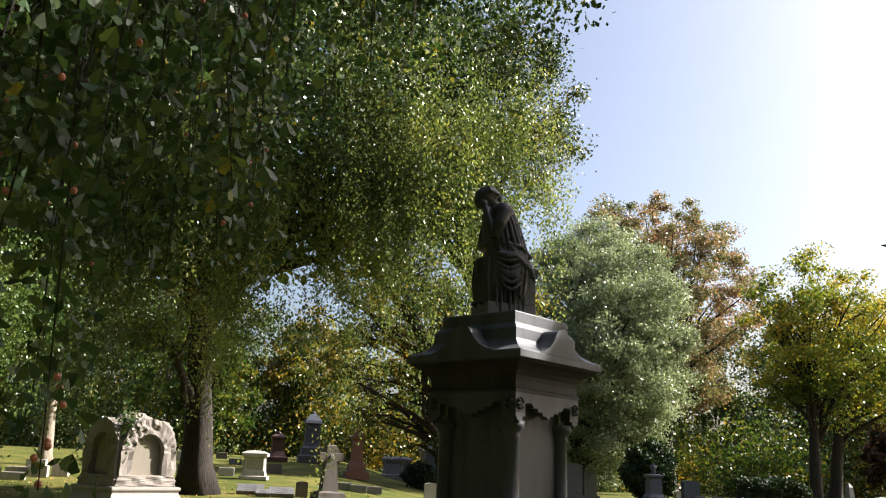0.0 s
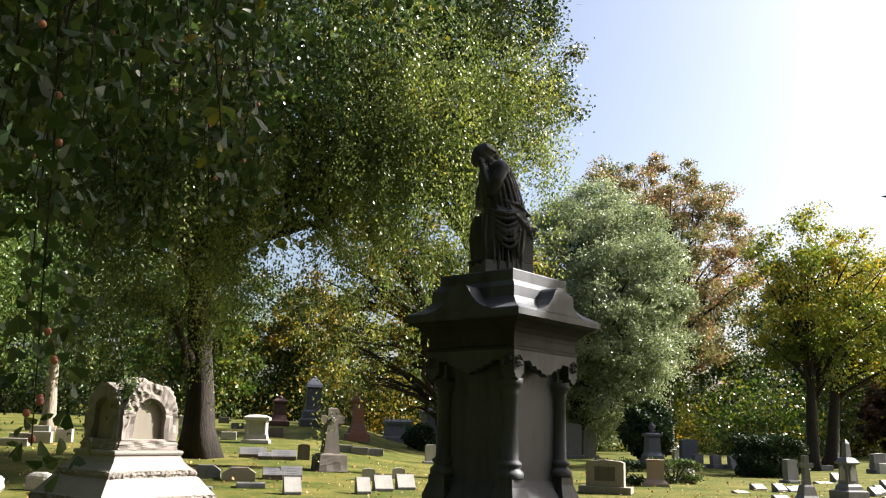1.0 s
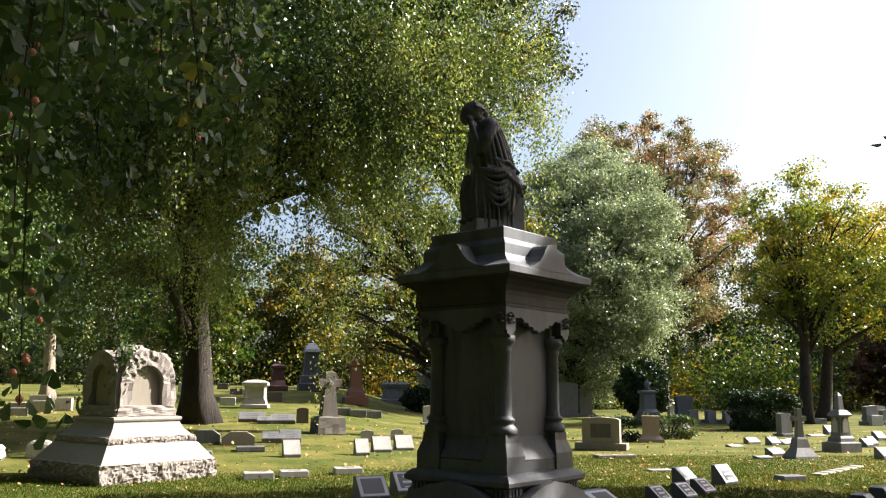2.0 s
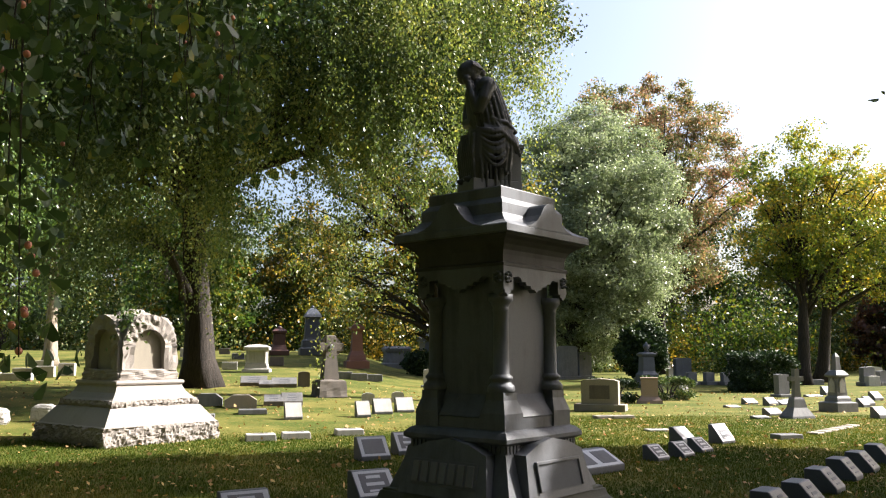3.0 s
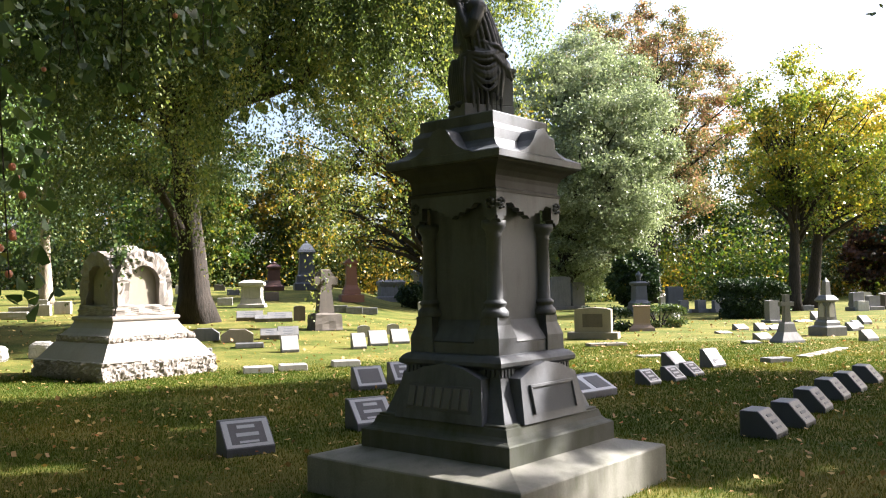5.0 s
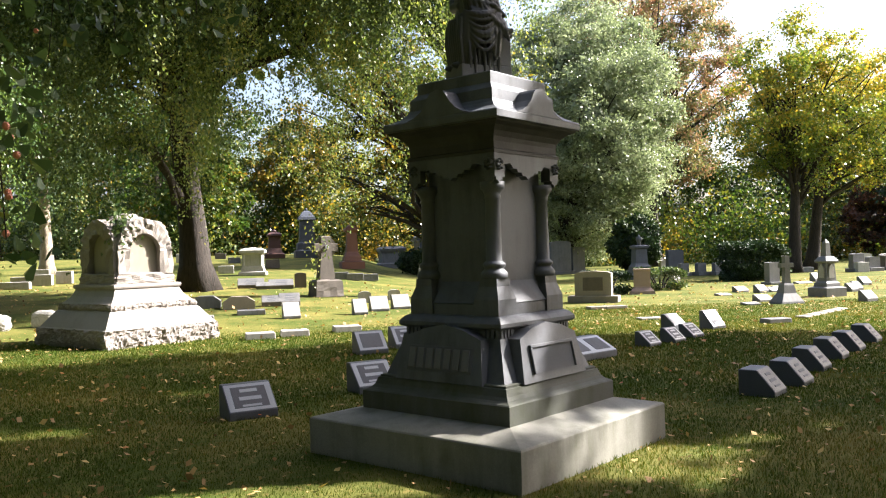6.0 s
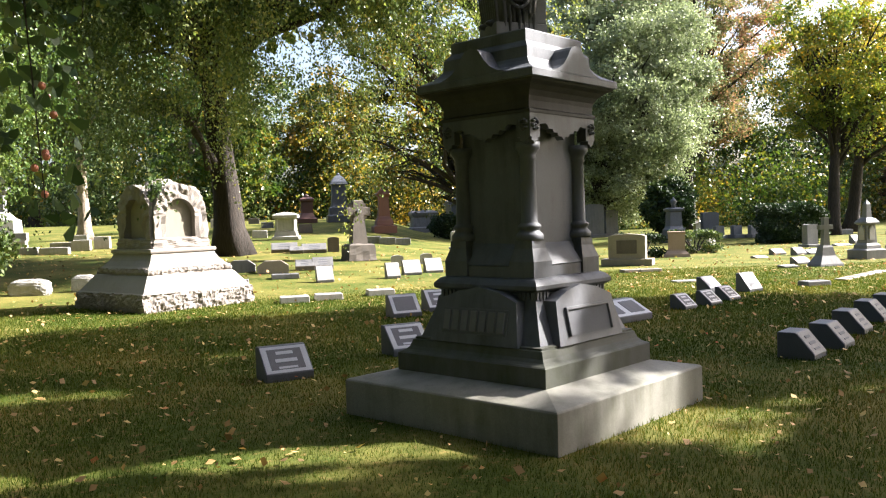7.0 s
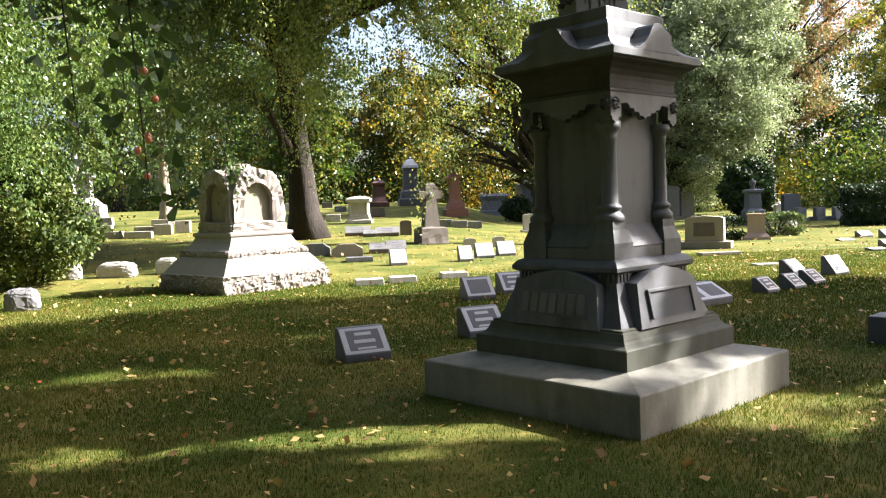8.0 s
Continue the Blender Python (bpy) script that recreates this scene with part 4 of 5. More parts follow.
def grey_family_stone():
    e = empty("family_headstone", on_ground(5.65, 18.0, -24), "wide tan granite family stone with dark bronze panel", "gravestone")
    block("base", (-0.76, 0.76, -0.30, 0.30, 0, 0.2), TAN_STONE, e, 0.015)
    bm = bmesh.new()
    pts = [(-0.55, 0.2), (0.55, 0.2), (0.55, 0.88), (0.44, 0.92), (0, 0.955), (-0.44, 0.92), (-0.55, 0.88)]
    prism(bm, pts, -0.19, 0.19)
    part("tablet", bm, TAN_STONE, e)
    block("panel", (-0.30, 0.30, -0.205, -0.185, 0.36, 0.76), BROWN_STONE, e, 0.004, "dark weathered panel")


grey_family_stone()


def pink_pedestal():
    e = empty("pink_pedestal", on_ground(8.35, 21.7, -15), "pink granite post stone between clipped shrubs", "gravestone")
    bm = bmesh.new()
    square_loft(bm, [(0.44, 0), (0.42, 0.1), (0.30, 0.22), (0.28, 0.28), (0.28, 0.80), (0.30, 0.82), (0.30, 0.88)], 0.7)
    part("body", bm, PINK_STONE, e)


pink_pedestal()


def cross_monument():
    e = empty("cross_monument", on_ground(10.2, 15.0, 10), "grey granite Latin cross on a flared base", "monument")
    bm = bmesh.new()
    square_loft(bm, [(0.36, 0), (0.34, 0.06), (0.2, 0.28), (0.155, 0.5), (0.13, 0.55)], 0.8)
    part("base", bm, GREY_STONE, e)
    bm = bmesh.new()
    pts = [(-0.10, 0.55), (0.10, 0.55), (0.07, 0.98), (0.20, 0.98), (0.20, 1.10), (0.07, 1.10), (0.07, 1.30), (-0.07, 1.30), (-0.07, 1.10), (-0.20, 1.10), (-0.20, 0.98), (-0.07, 0.98)]
    prism(bm, pts, -0.07, 0.07)
    part("cross", bm, GREY_STONE, e)


cross_monument()


def small_spire():
    e = empty("spire_monument", on_ground(12.7, 17.4, 15), "dark weathered marble spire with gabled niche", "monument")
    bm = bmesh.new()
    square_loft(bm, [(0.38, 0), (0.38, 0.26), (0.34, 0.28), (0.26, 0.30), (0.25, 0.40), (0.2, 0.46)])
    part("base", bm, GREY_STONE, e)
    bm = bmesh.new()
    square_loft(bm, [(0.19, 0.46), (0.16, 1.0), (0.24, 1.04), (0.24, 1.08), (0.15, 1.2), (0.10, 1.22)])
    part("shaft", bm, GREY_STONE, e)
    for k in range(4):
        bm = bmesh.new()
        prism(bm, [(-0.10, 0.56), (0.10, 0.56), (0.10, 0.86), (0.0, 1.0), (-0.10, 0.86)], -0.205, -0.17)
        bmesh.ops.transform(bm, matrix=Matrix.Rotation(k * math.pi / 2, 4, "Z"), verts=bm.verts)
        part("niche", bm, WHITE_STONE, e)
    bm = bmesh.new()
    square_loft(bm, [(0.095, 1.22), (0.075, 1.62), (0.0, 1.75)])
    part("obelisk", bm, GREY_STONE, e)


small_spire()


def celtic_cross():
    # dark brown stone puts the big tree's shade into the cross's colour
    e = empty("celtic_cross", on_ground(-2.6, 20.7, 25), "rugged wheel cross on a heavy base, darkened for tree shade", "monument")
    bm = bmesh.new()
    square_loft(bm, [(0.5, 0), (0.48, 0.1), (0.44, 0.5), (0.36, 0.55)], 0.8)
    roughen(bm, 0.03, 4, 3)
    part("base", bm, BROWN_STONE, e)
    bm = bmesh.new()
    square_loft(bm, [(0.27, 0.5), (0.20, 1.25), (0.19, 1.3), (0.17, 1.95), (0.12, 1.98)], 0.7)
    part("shaft", bm, BROWN_STONE, e)
    bm = bmesh.new()
    box(bm, -0.42, 0.42, -0.12, 0.12, 1.46, 1.74, 0.02)
    part("arms", bm, BROWN_STONE, e)
    bm = bmesh.new()
    n = 20
    for k in range(n):
        a, b = 2 * math.pi * k / n, 2 * math.pi * (k + 1) / n
        q = [(math.cos(t) * r, yy, 1.6 + math.sin(t) * r) for t in (a, b) for r in (0.24, 0.36) for yy in (-0.09, 0.09)]
        v = [bm.verts.new(p) for p in q]
        for f in ((0, 2, 6, 4), (1, 5, 7, 3), (0, 4, 5, 1), (2, 3, 7, 6)):
            bm.faces.new([v[i] for i in f])
    part("wheel", bm, BROWN_STONE, e)
    bm = bmesh.new()
    lathe(bm, [(0.05, 0), (0.09, 0.02), (0.06, 0.05)], 0, 0, 10)
    bmesh.ops.transform(bm, matrix=Matrix.Translation((0, -0.12, 1.6)) @ Matrix.Rotation(math.pi / 2, 4, "X"), verts=bm.verts)
    part("boss", bm, GREY_STONE, e)


celtic_cross()


def pedestal_tomb():
    e = empty("pedestal_tomb", on_ground(-6.5, 31.4, 2), "pale tomb block with corner pilasters and curved lid", "monument")
    e.scale = (0.84, 0.84, 0.84)
    bm = bmesh.new()
    square_loft(bm, [(0.72, 0), (0.70, 0.16), (0.60, 0.2), (0.55, 0.42), (0.5, 0.5), (0.48, 1.1), (0.52, 1.14)])
    part("body", bm, WHITE_STONE, e)
    for sx in (-1, 1):
        for sy in (-1, 1):
            bm = bmesh.new()
            lathe(bm, [(0.10, 0.5), (0.075, 0.56), (0.07, 1.05), (0.10, 1.12)], sx * 0.46, sy * 0.46, 10)
            part("pilaster", bm, WHITE_STONE, e)
    bm = bmesh.new()
    square_loft(bm, [(0.58, 1.14), (0.66, 1.18), (0.66, 1.32), (0.60, 1.36), (0.42, 1.44), (0.1, 1.48)])
    part("lid", bm, WHITE_STONE, e)


pedestal_tomb()


def spire(name, x, y, turn, rows, mat, label, finial=None):
    e = empty(name, on_ground(x, y, turn), label, "monument")
    e.scale = (0.88, 0.88, 0.88)
    cut = len(rows) // 2
    bm = bmesh.new()
    square_loft(bm, rows[:cut + 1])
    part("base", bm, mat, e)
    bm = bmesh.new()
    square_loft(bm, rows[cut:])
    part("shaft", bm, mat, e)
    if finial:
        bm = bmesh.new()
        lathe(bm, finial, 0, 0, 12)
        part("finial", bm, mat, e, smooth=True)
    return e


spire("red_pillar", -2.3, 40.0, 10, [(0.72, 0), (0.72, 0.45), (0.55, 0.5), (0.50, 0.8), (0.42, 0.95), (0.36, 1.1), (0.30, 2.3), (0.42, 2.4), (0.46, 2.5), (0.36, 2.6), (0.26, 2.72), (0.12, 2.8)],
      RED_STONE, "red granite pillar with a cap, on a stepped base", [(0.06, 2.78), (0.14, 2.86), (0.16, 2.95), (0.05, 3.05)])
spire("blue_pillar", 12.4, 34.5, 5, [(0.6, 0), (0.6, 0.3), (0.5, 0.36), (0.48, 0.75), (0.40, 0.85), (0.36, 0.95), (0.33, 1.75), (0.42, 1.82), (0.44, 1.92), (0.28, 2.0)],
      BLUE_STONE, "blue-grey pillar topped with a draped urn", [(0.1, 1.99), (0.14, 2.05), (0.10, 2.15), (0.19, 2.3), (0.17, 2.42), (0.06, 2.5), (0.03, 2.6)])
spire("grey_spire", -5.6, 50.0, 10, [(0.95, 0), (0.95, 0.5), (0.8, 0.6), (0.75, 1.1), (0.62, 1.2), (0.58, 1.4), (0.52, 2.8), (0.66, 2.9), (0.6, 3.1), (0.3, 3.5), (0.15, 3.6)],
      BLUE_STONE, "tall blue-grey spire monument in tree shade", [(0.1, 3.58), (0.15, 3.7), (0.04, 3.8)])
spire("dark_red_pillar", -7.6, 48.5, 10, [(0.72, 0), (0.72, 0.3), (0.58, 0.4), (0.5, 0.6), (0.45, 0.75), (0.42, 1.55), (0.54, 1.65), (0.54, 1.78), (0.3, 1.95)],
      DARK_RED, "dark red granite pedestal monument", [(0.18, 1.93), (0.2, 2.05), (0.05, 2.15)])
spire("squat_tomb", 0.2, 57.0, 8, [(1.2, 0), (1.2, 0.4), (1.0, 0.5), (0.95, 1.3), (1.1, 1.5), (1.15, 1.7), (0.9, 1.9)], GREY_STONE, "squat grey tomb far back")


def mausoleum():
    e = empty("mausoleum", on_ground(4.2, 60.0, 6), "small blue-grey stone mausoleum under trees", "mausoleum")
    block("wall", (-1.9, 1.9, -1.5, 1.5, 0, 2.6), BLUE_STONE, e, 0.02)
    bm = bmesh.new()
    square_loft(bm, [(2.1, 2.6), (2.15, 2.85), (1.9, 3.0), (0.6, 3.4)], 0.8)
    part("roof", bm, BLUE_STONE, e)
    block("doorway", (-0.5, 0.5, -1.56, -1.48, 0.1, 1.9), BROWN_STONE, e, 0.01)


mausoleum()


def draped_figure_monument():
    e = empty("figure_monument", on_ground(-24.0, 41.0, 12), "white marble figure monument on a broad base", "monument")
    bm = bmesh.new()
    square_loft(bm, [(1.05, 0), (1.0, 0.75), (0.8, 0.85), (0.6, 1.1), (0.5, 1.2)])
    part("base", bm, WHITE_STONE, e)
    bm = bmesh.new()
    square_loft(bm, [(0.42, 1.2), (0.40, 2.3), (0.6, 2.4), (0.6, 2.6), (0.3, 2.7)])
    part("pedestal", bm, GREY_STONE, e)
    bm = bmesh.new()
    lathe(bm, [(0.26, 1.2), (0.22, 1.7), (0.25, 2.1), (0.14, 2.25), (0.13, 2.45), (0.04, 2.55)], -0.55, -0.5, 12)
    lathe(bm, [(0.24, 2.65), (0.18, 3.1), (0.22, 3.4), (0.12, 3.55), (0.11, 3.75), (0.03, 3.85)], -0.4, 0, 12)
    part("figure", bm, WHITE_STONE, e, smooth=True)


draped_figure_monument()
for x, y, w, h in ((-16.9, 27.6, 0.9, 0.36), (-15.4, 25.0, 1.1, 0.26), (-14.7, 27.0, 1.0, 0.32), (-14.2, 24.9, 1.05, 0.26), (-15.9, 31.6, 0.8, 0.36), (-13.9, 26.7, 0.7, 0.42), (-13.4, 27.6, 0.6, 0.5), (-19.5, 33.5, 0.9, 0.4)):
    flat_marker(x, y, 10, w, 0.45, h, WHITE_STONE, "pale block gravestone on the far lawn", "pale block stones", None, 0.015)
rough_rock(-10.75, 12.2, 10, 0.85, 0.5, 0.42, WHITE_STONE, "rough white boulder gravestone on the lawn")
rough_rock(-9.6, 12.5, 5, 0.95, 0.45, 0.40, WHITE_STONE, "rock-faced white gravestone on the lawn")
rough_rock(-9.0, 7.3, 20, 0.6, 0.5, 0.42, GREY_STONE, "small rough grey boulder stone beside the cedar")
rough_rock(-8.6, 13.1, 5, 0.6, 0.4, 0.42, WHITE_STONE, "rough pale stone behind the pale monument")
# far right rows of stones and the tablets under the trees
for x, y, w, h, mat in ((16.8, 41.5, 1.0, 1.45, BLUE_STONE), (20.0, 41.0, 1.2, 1.5, BLUE_STONE), (25.0, 36.3, 0.7, 1.0, GREY_STONE), (26.1, 36.6, 0.7, 0.8, GREY_STONE), (27.6, 37.5, 0.8, 0.85, BROWN_STONE),
                        (11.2, 47.4, 1.4, 2.2, GREY_STONE), (9.4, 46.5, 0.7, 1.6, WHITE_STONE), (12.9, 49.5, 0.9, 1.8, GREY_STONE), (17.2, 44.5, 0.6, 0.8, WHITE_STONE), (18.0, 45.0, 0.6, 0.8, WHITE_STONE), (16.9, 37.8, 0.5, 0.7, GREY_STONE),
                        (16.0, 38.0, 0.5, 0.7, GREY_STONE), (17.7, 37.4, 0.5, 0.7, GREY_STONE), (30.0, 44.0, 1.2, 0.9, WHITE_STONE), (33.0, 46.0, 1.2, 0.8, WHITE_STONE), (36.0, 48.0, 1.0, 0.8, GREY_STONE)):
    tablet(x, y, 10, w, 0.35, h, mat, "upright stone in the far rows under the trees", 0.08, 0.2, "far upright stones")
for i in range(26):
    x, y = -14 + 1.55 * i + rng.normal() * 0.5, 42 + rng.normal() * 4
    if -4.5 < x < 0 or 10 < x < 14:
        continue
    flat_marker(x, y, 8, 0.7, 0.35, 0.25 + 0.3 * rng.random(), (GREY_STONE, WHITE_STONE, BROWN_STONE)[i % 3], "small stone in the far rows", "far small stones", None, 0.02)


# ---- pale rock-faced monument with niches ----
def arch_points(w, spring, n=12, rise=1.0):
    return [(w * math.cos(math.pi * i / n), spring + rise * w * math.sin(math.pi * i / n)) for i in range(n + 1)]


def pale_monument():
    e = empty("niche_monument", pose(-5.94, 10.40, 0, 0, 0, 48), "pale rock-faced granite monument with arched niches, ivy on top", "monument")
    bm = bmesh.new()
    rock_course(bm, [(1.24, -0.05), (1.26, 0.14), (1.24, 0.34)], 0.028, 0.085)
    part("base_course", bm, PALE_STONE, e, "rock-faced pale base course")
    bm = bmesh.new()
    square_loft(bm, [(1.24, 0.335), (1.20, 0.36), (0.98, 0.66), (0.94, 0.68)])
    part("sloping_course", bm, PALE_SMOOTH, e)
    bm = bmesh.new()
    rock_course(bm, [(0.94, 0.66), (0.96, 0.73), (0.94, 0.80)], 0.026, 0.065)
    part("second_course", bm, PALE_STONE, e)
    bm = bmesh.new()
    square_loft(bm, [(0.92, 0.795), (0.86, 0.84), (0.77, 0.94), (0.72, 1.04), (0.71, 1.08), (0.735, 1.09), (0.745, 1.12), (0.735, 1.16), (0.68, 1.17)])
    part("moulded_course", bm, PALE_SMOOTH, e)
    bm = bmesh.new()
    square_loft(bm, [(0.50, 1.16), (0.50, 1.80)])
    part("core", bm, PANEL_STONE, e)
    # vault over the four arches
    bm = bmesh.new()
    n = 14
    for turn in (0, 1):
        pts = arch_points(0.45, 1.78, n, 1.45) + [(-0.45, 1.70), (0.45, 1.70)]
        prismed = bmesh.new()
        prism(prismed, pts, -0.43, 0.43)
        if turn:
            bmesh.ops.transform(prismed, matrix=Matrix.Rotation(math.pi / 2, 4, "Z"), verts=prismed.verts)
        me = bpy.data.meshes.new("tmp")
        prismed.to_mesh(me)
        bm.from_mesh(me)
        prismed.free()
        bpy.data.meshes.remove(me)
    ball(bm, (0, 0, 2.27), (0.43, 0.43, 0.30))
    vault = part("vault", bm, PALE_STONE, e, "rounded rock-faced top")
    rm = vault.modifiers.new("fuse", "REMESH")
    rm.mode, rm.voxel_size = "VOXEL", 0.03
    tex = bpy.data.textures.new("rock", "CLOUDS")
    tex.noise_scale, tex.noise_depth = 0.14, 3
    dm = vault.modifiers.new("rough", "DISPLACE")
    dm.texture, dm.strength, dm.mid_level = tex, 0.11, 0.5
    # one arched surround, niche panel and sill on each side
    for k in range(4):
        m = Matrix.Rotation(k * math.pi / 2, 4, "Z")
        outer = [(0.585, 1.20)] + arch_points(0.585, 1.80, 16, 1.1) + [(-0.585, 1.20)]
        inner = [(0.335, 1.36)] + arch_points(0.335, 1.80, 16, 1.05) + [(-0.335, 1.36)]
        outer[0], outer[-1] = (0.60, 1.36), (-0.60, 1.36)
        bm = bmesh.new()
        rings = [[bm.verts.new((x, y, z)) for x, z in line] for line, y in ((inner, -0.47), (inner, -0.60), (inner, -0.635), (outer, -0.64), (outer, -0.44))]
        for a, b in zip(rings, rings[1:]):
            for i in range(len(a) - 1):
                bm.faces.new((a[i], a[i + 1], b[i + 1], b[i]))
        bmesh.ops.subdivide_edges(bm, edges=[ed for ed in bm.edges if ed.calc_length() > 0.05], cuts=2, use_grid_fill=True)
        for v in bm.verts:
            if v.co.y < -0.61:
                v.co.y += 0.06 * noise.noise(v.co * 11 + Vector((k * 5, 0, 0))) - 0.01
                v.co.x *= 1 + 0.04 * noise.noise(v.co * 7)
        bmesh.ops.recalc_face_normals(bm, faces=bm.faces)
        bmesh.ops.transform(bm, matrix=m, verts=bm.verts)
        arch = part("niche_surround", bm, PALE_STONE, e, "rugged carved arch surround")
        bm = bmesh.new()
        prism(bm, [(0.33, 1.36)] + arch_points(0.33, 1.80, 12, 1.05) + [(-0.33, 1.36)], -0.515, -0.49)
        bmesh.ops.transform(bm, matrix=m, verts=bm.verts)
        part("niche_panel", bm, PANEL_STONE, arch, "smooth recessed buff panel")
        bm = bmesh.new()
        box(bm, -0.65, 0.65, -0.68, -0.45, 1.165, 1.37, 0.02, top=(0.95, 0.9))
        roughen(bm, 0.05, 11, 7)
        bmesh.ops.transform(bm, matrix=m, verts=bm.verts)
        part("rough_sill", bm, PALE_STONE, e)
    # ivy over the notch between the arches
    p = np.array((-0.42, -0.46, 2.2)) + rng.normal(size=(420, 3)) * np.array((0.11, 0.11, 0.22))
    ivy = raw("ivy_spray", leaf_faces(p, 0.085, 0.4), 4, LEAF_DEEP, e, label="trailing ivy leaves")
    tagged(ivy, kind="stuff")
    return e


pale_monument()


# ---- shrubs ----
def shrub(name, label, x, y, size, mat, count, leaf_size, boxy=0.0, category="shrub", cone=False, n_stems=5):
    e = empty(name, on_ground(x, y, 0, 0.03), label, category)
    sx, sy, sz = size
    bm = bmesh.new()
    for i in range(n_stems):
        a = i * 2 * math.pi / n_stems
        tube(bm, bend((0.1 * math.cos(a), 0.1 * math.sin(a), 0), (0.55 * sx * math.cos(a), 0.55 * sy * math.sin(a), sz * 0.75), 0.1, 5), [0.04, 0.035, 0.03, 0.02, 0.01], 6)
    part("stem", bm, BARK_DARK, e)
    d = rand_dirs(count)
    if boxy:
        d = np.sign(d) * np.abs(d) ** (1 - boxy)
        d /= np.maximum(np.abs(d).max(axis=1), 0.72 * np.linalg.norm(d, axis=1))[:, None]
    r = (0.72 + 0.30 * rng.random(count)) * (1 + 0.10 * np.sin(d[:, 0] * 5 + d[:, 2] * 7))
    p = d * r[:, None] * np.array((sx, sy, sz / 2)) + np.array((0, 0, sz / 2))
    if cone:
        f = np.clip(p[:, 2] / sz, 0, 1)
        k = (1 - f) ** 0.6 * 1.15 * np.minimum(1, 0.45 + f * 3)
        a = np.arctan2(d[:, 1], d[:, 0])
        lump = 1 + 0.18 * np.sin(a * 6 + f * 17) + 0.12 * rng.normal(size=count)
        p[:, 0], p[:, 1] = np.cos(a) * sx * k * lump, np.sin(a) * sy * k * lump
    p[:, 2] = np.maximum(p[:, 2], 0.03)
    raw("foliage", leaf_faces(p, leaf_size, -0.8 if cone else -0.3), 4, mat, e)
    return e


shrub("clipped_bush", "large rounded dark evergreen bush on the lawn", 16.3, 30.2, (1.22, 1.15, 1.75), LEAF_FIR, 19000, 0.11, 0.35)
shrub("clipped_hedge", "low square clipped dark hedge shrub beside pink stone", 7.25, 22.2, (0.72, 0.6, 0.85), LEAF_FIR, 6000, 0.07, 0.7)
shrub("clipped_hedge", "low flat-topped green shrub beside pink stone", 9.75, 23.9, (0.85, 0.6, 0.85), LEAF_DEEP, 5000, 0.08, 0.6)
shrub("dark_yew", "dark shaded yew bush under the trees", 15.2, 44.0, (1.6, 1.5, 3.6), LEAF_FIR, 9000, 0.2)
shrub("cedar_bush", "loose conical cedar with sunlit sprays and bare dark foot", -11.9, 11.2, (1.9, 1.7, 4.2), LEAF_CEDAR, 42000, 0.11, cone=True, category="tree")
shrub("dark_bush", "dark bush beside a far tomb", 1.4, 47.0, (1.0, 0.9, 1.6), LEAF_FIR, 4000, 0.16)

# hanging foliage close by on the left and the slim pale trunk beyond
tree("weeping_cherry", "weeping tree with bright green leafy strands", -13.1, 7.4, 9, (2.3, 0.6, 5.5, 4.2, 3.6, 2.1), 0.2, LEAF_CHERRY, BARK_GREY,
     44, 200, 0.075, clump_r=0.7, limbs=26, strands=80, strand_len=2.6, fork=0.4, shell=0.4, holes=0.2, strand_zone=(0.9, -0.1), per_strand=200, curtains=14)
tree("pale_tree", "slim tree with pale sunlit bark", -16.4, 33.6, 12, (0, 0, 8, 3.4, 3, 4.0), 0.3, LEAF_DEEP, BARK_PALE, 90, 120, 0.2, clump_r=0.9, limbs=16, strands=40, strand_len=3.0)
# thicket that closes the far edge of the ground
for i, x in enumerate(range(-88, 98, 10)):
    y = 92 + 6 * math.sin(i * 1.7) - 0.10 * max(0, -x)
    h = 13 + 6 * (0.5 + 0.5 * math.sin(i * 2.3))
    src = woods[i % len(woods)]
    c = copy_thing(src, on_ground(x, y, 37 * i, 2.2))
    c.scale = (1.15, 0.75, h / 17)
for i, x in enumerate(range(-86, 76, 6)):
    p = rng.normal(size=(7500, 3)) * np.array((2.8, 1.6, 2.3)) + np.array((0, 0, 1.9))
    p[:, 2] = np.abs(p[:, 2])
    e = empty("far_thicket", on_ground(x, 74 + 5 * math.sin(i * 2.1), 0, 0.1), "low leafy thicket at the cemetery's far edge", "shrub", "far thicket")
    raw("foliage", leaf_faces(p, 0.3), 4, (LEAF_WOODS, LEAF_DEEP, LEAF_BRONZE, LEAF_YELLOW if x > 12 else LEAF_DEEP)[i % 4], e)


def far_house(x, y, turn, w, h, mat, label):
    e = empty("house", on_ground(x, y, turn, 0.1), label, "house", "far houses")
    block("wall", (-w / 2, w / 2, -4, 4, 0, h), mat, e, 0.02)
    bm = bmesh.new()
    prism(bm, [(-w / 2 - 0.3, h), (w / 2 + 0.3, h), (0, h + w * 0.32)], -4.3, 4.3)
    part("roof", bm, ROOFING, e)
    for i in range(3):
        for j in range(2):
            c = -w / 2 + w * (i + 0.5) / 3
            block("window", (c - 0.5, c + 0.5, -4.06, -3.98, 1 + 2.8 * j, 2.5 + 2.8 * j), GLASS_DARK, e, 0.01)


ROOFING = plain("grey shingles", (0.14, 0.13, 0.13), 0.9)
GLASS_DARK = plain("dark window glass", (0.03, 0.035, 0.04), 0.1)
SIDING = plain("pale siding", (0.62, 0.62, 0.60), 0.7, 0.15)
BRICK = plain("red brickwork", (0.30, 0.16, 0.12), 0.9)
far_house(64, 104, -20, 9, 6.2, SIDING, "pale two-storey house beyond the trees")
far_house(4, 112, 5, 9, 6, SIDING, "pale house far behind the trees")
far_house(46, 118, -10, 9, 6, BRICK, "brick house far behind the trees")


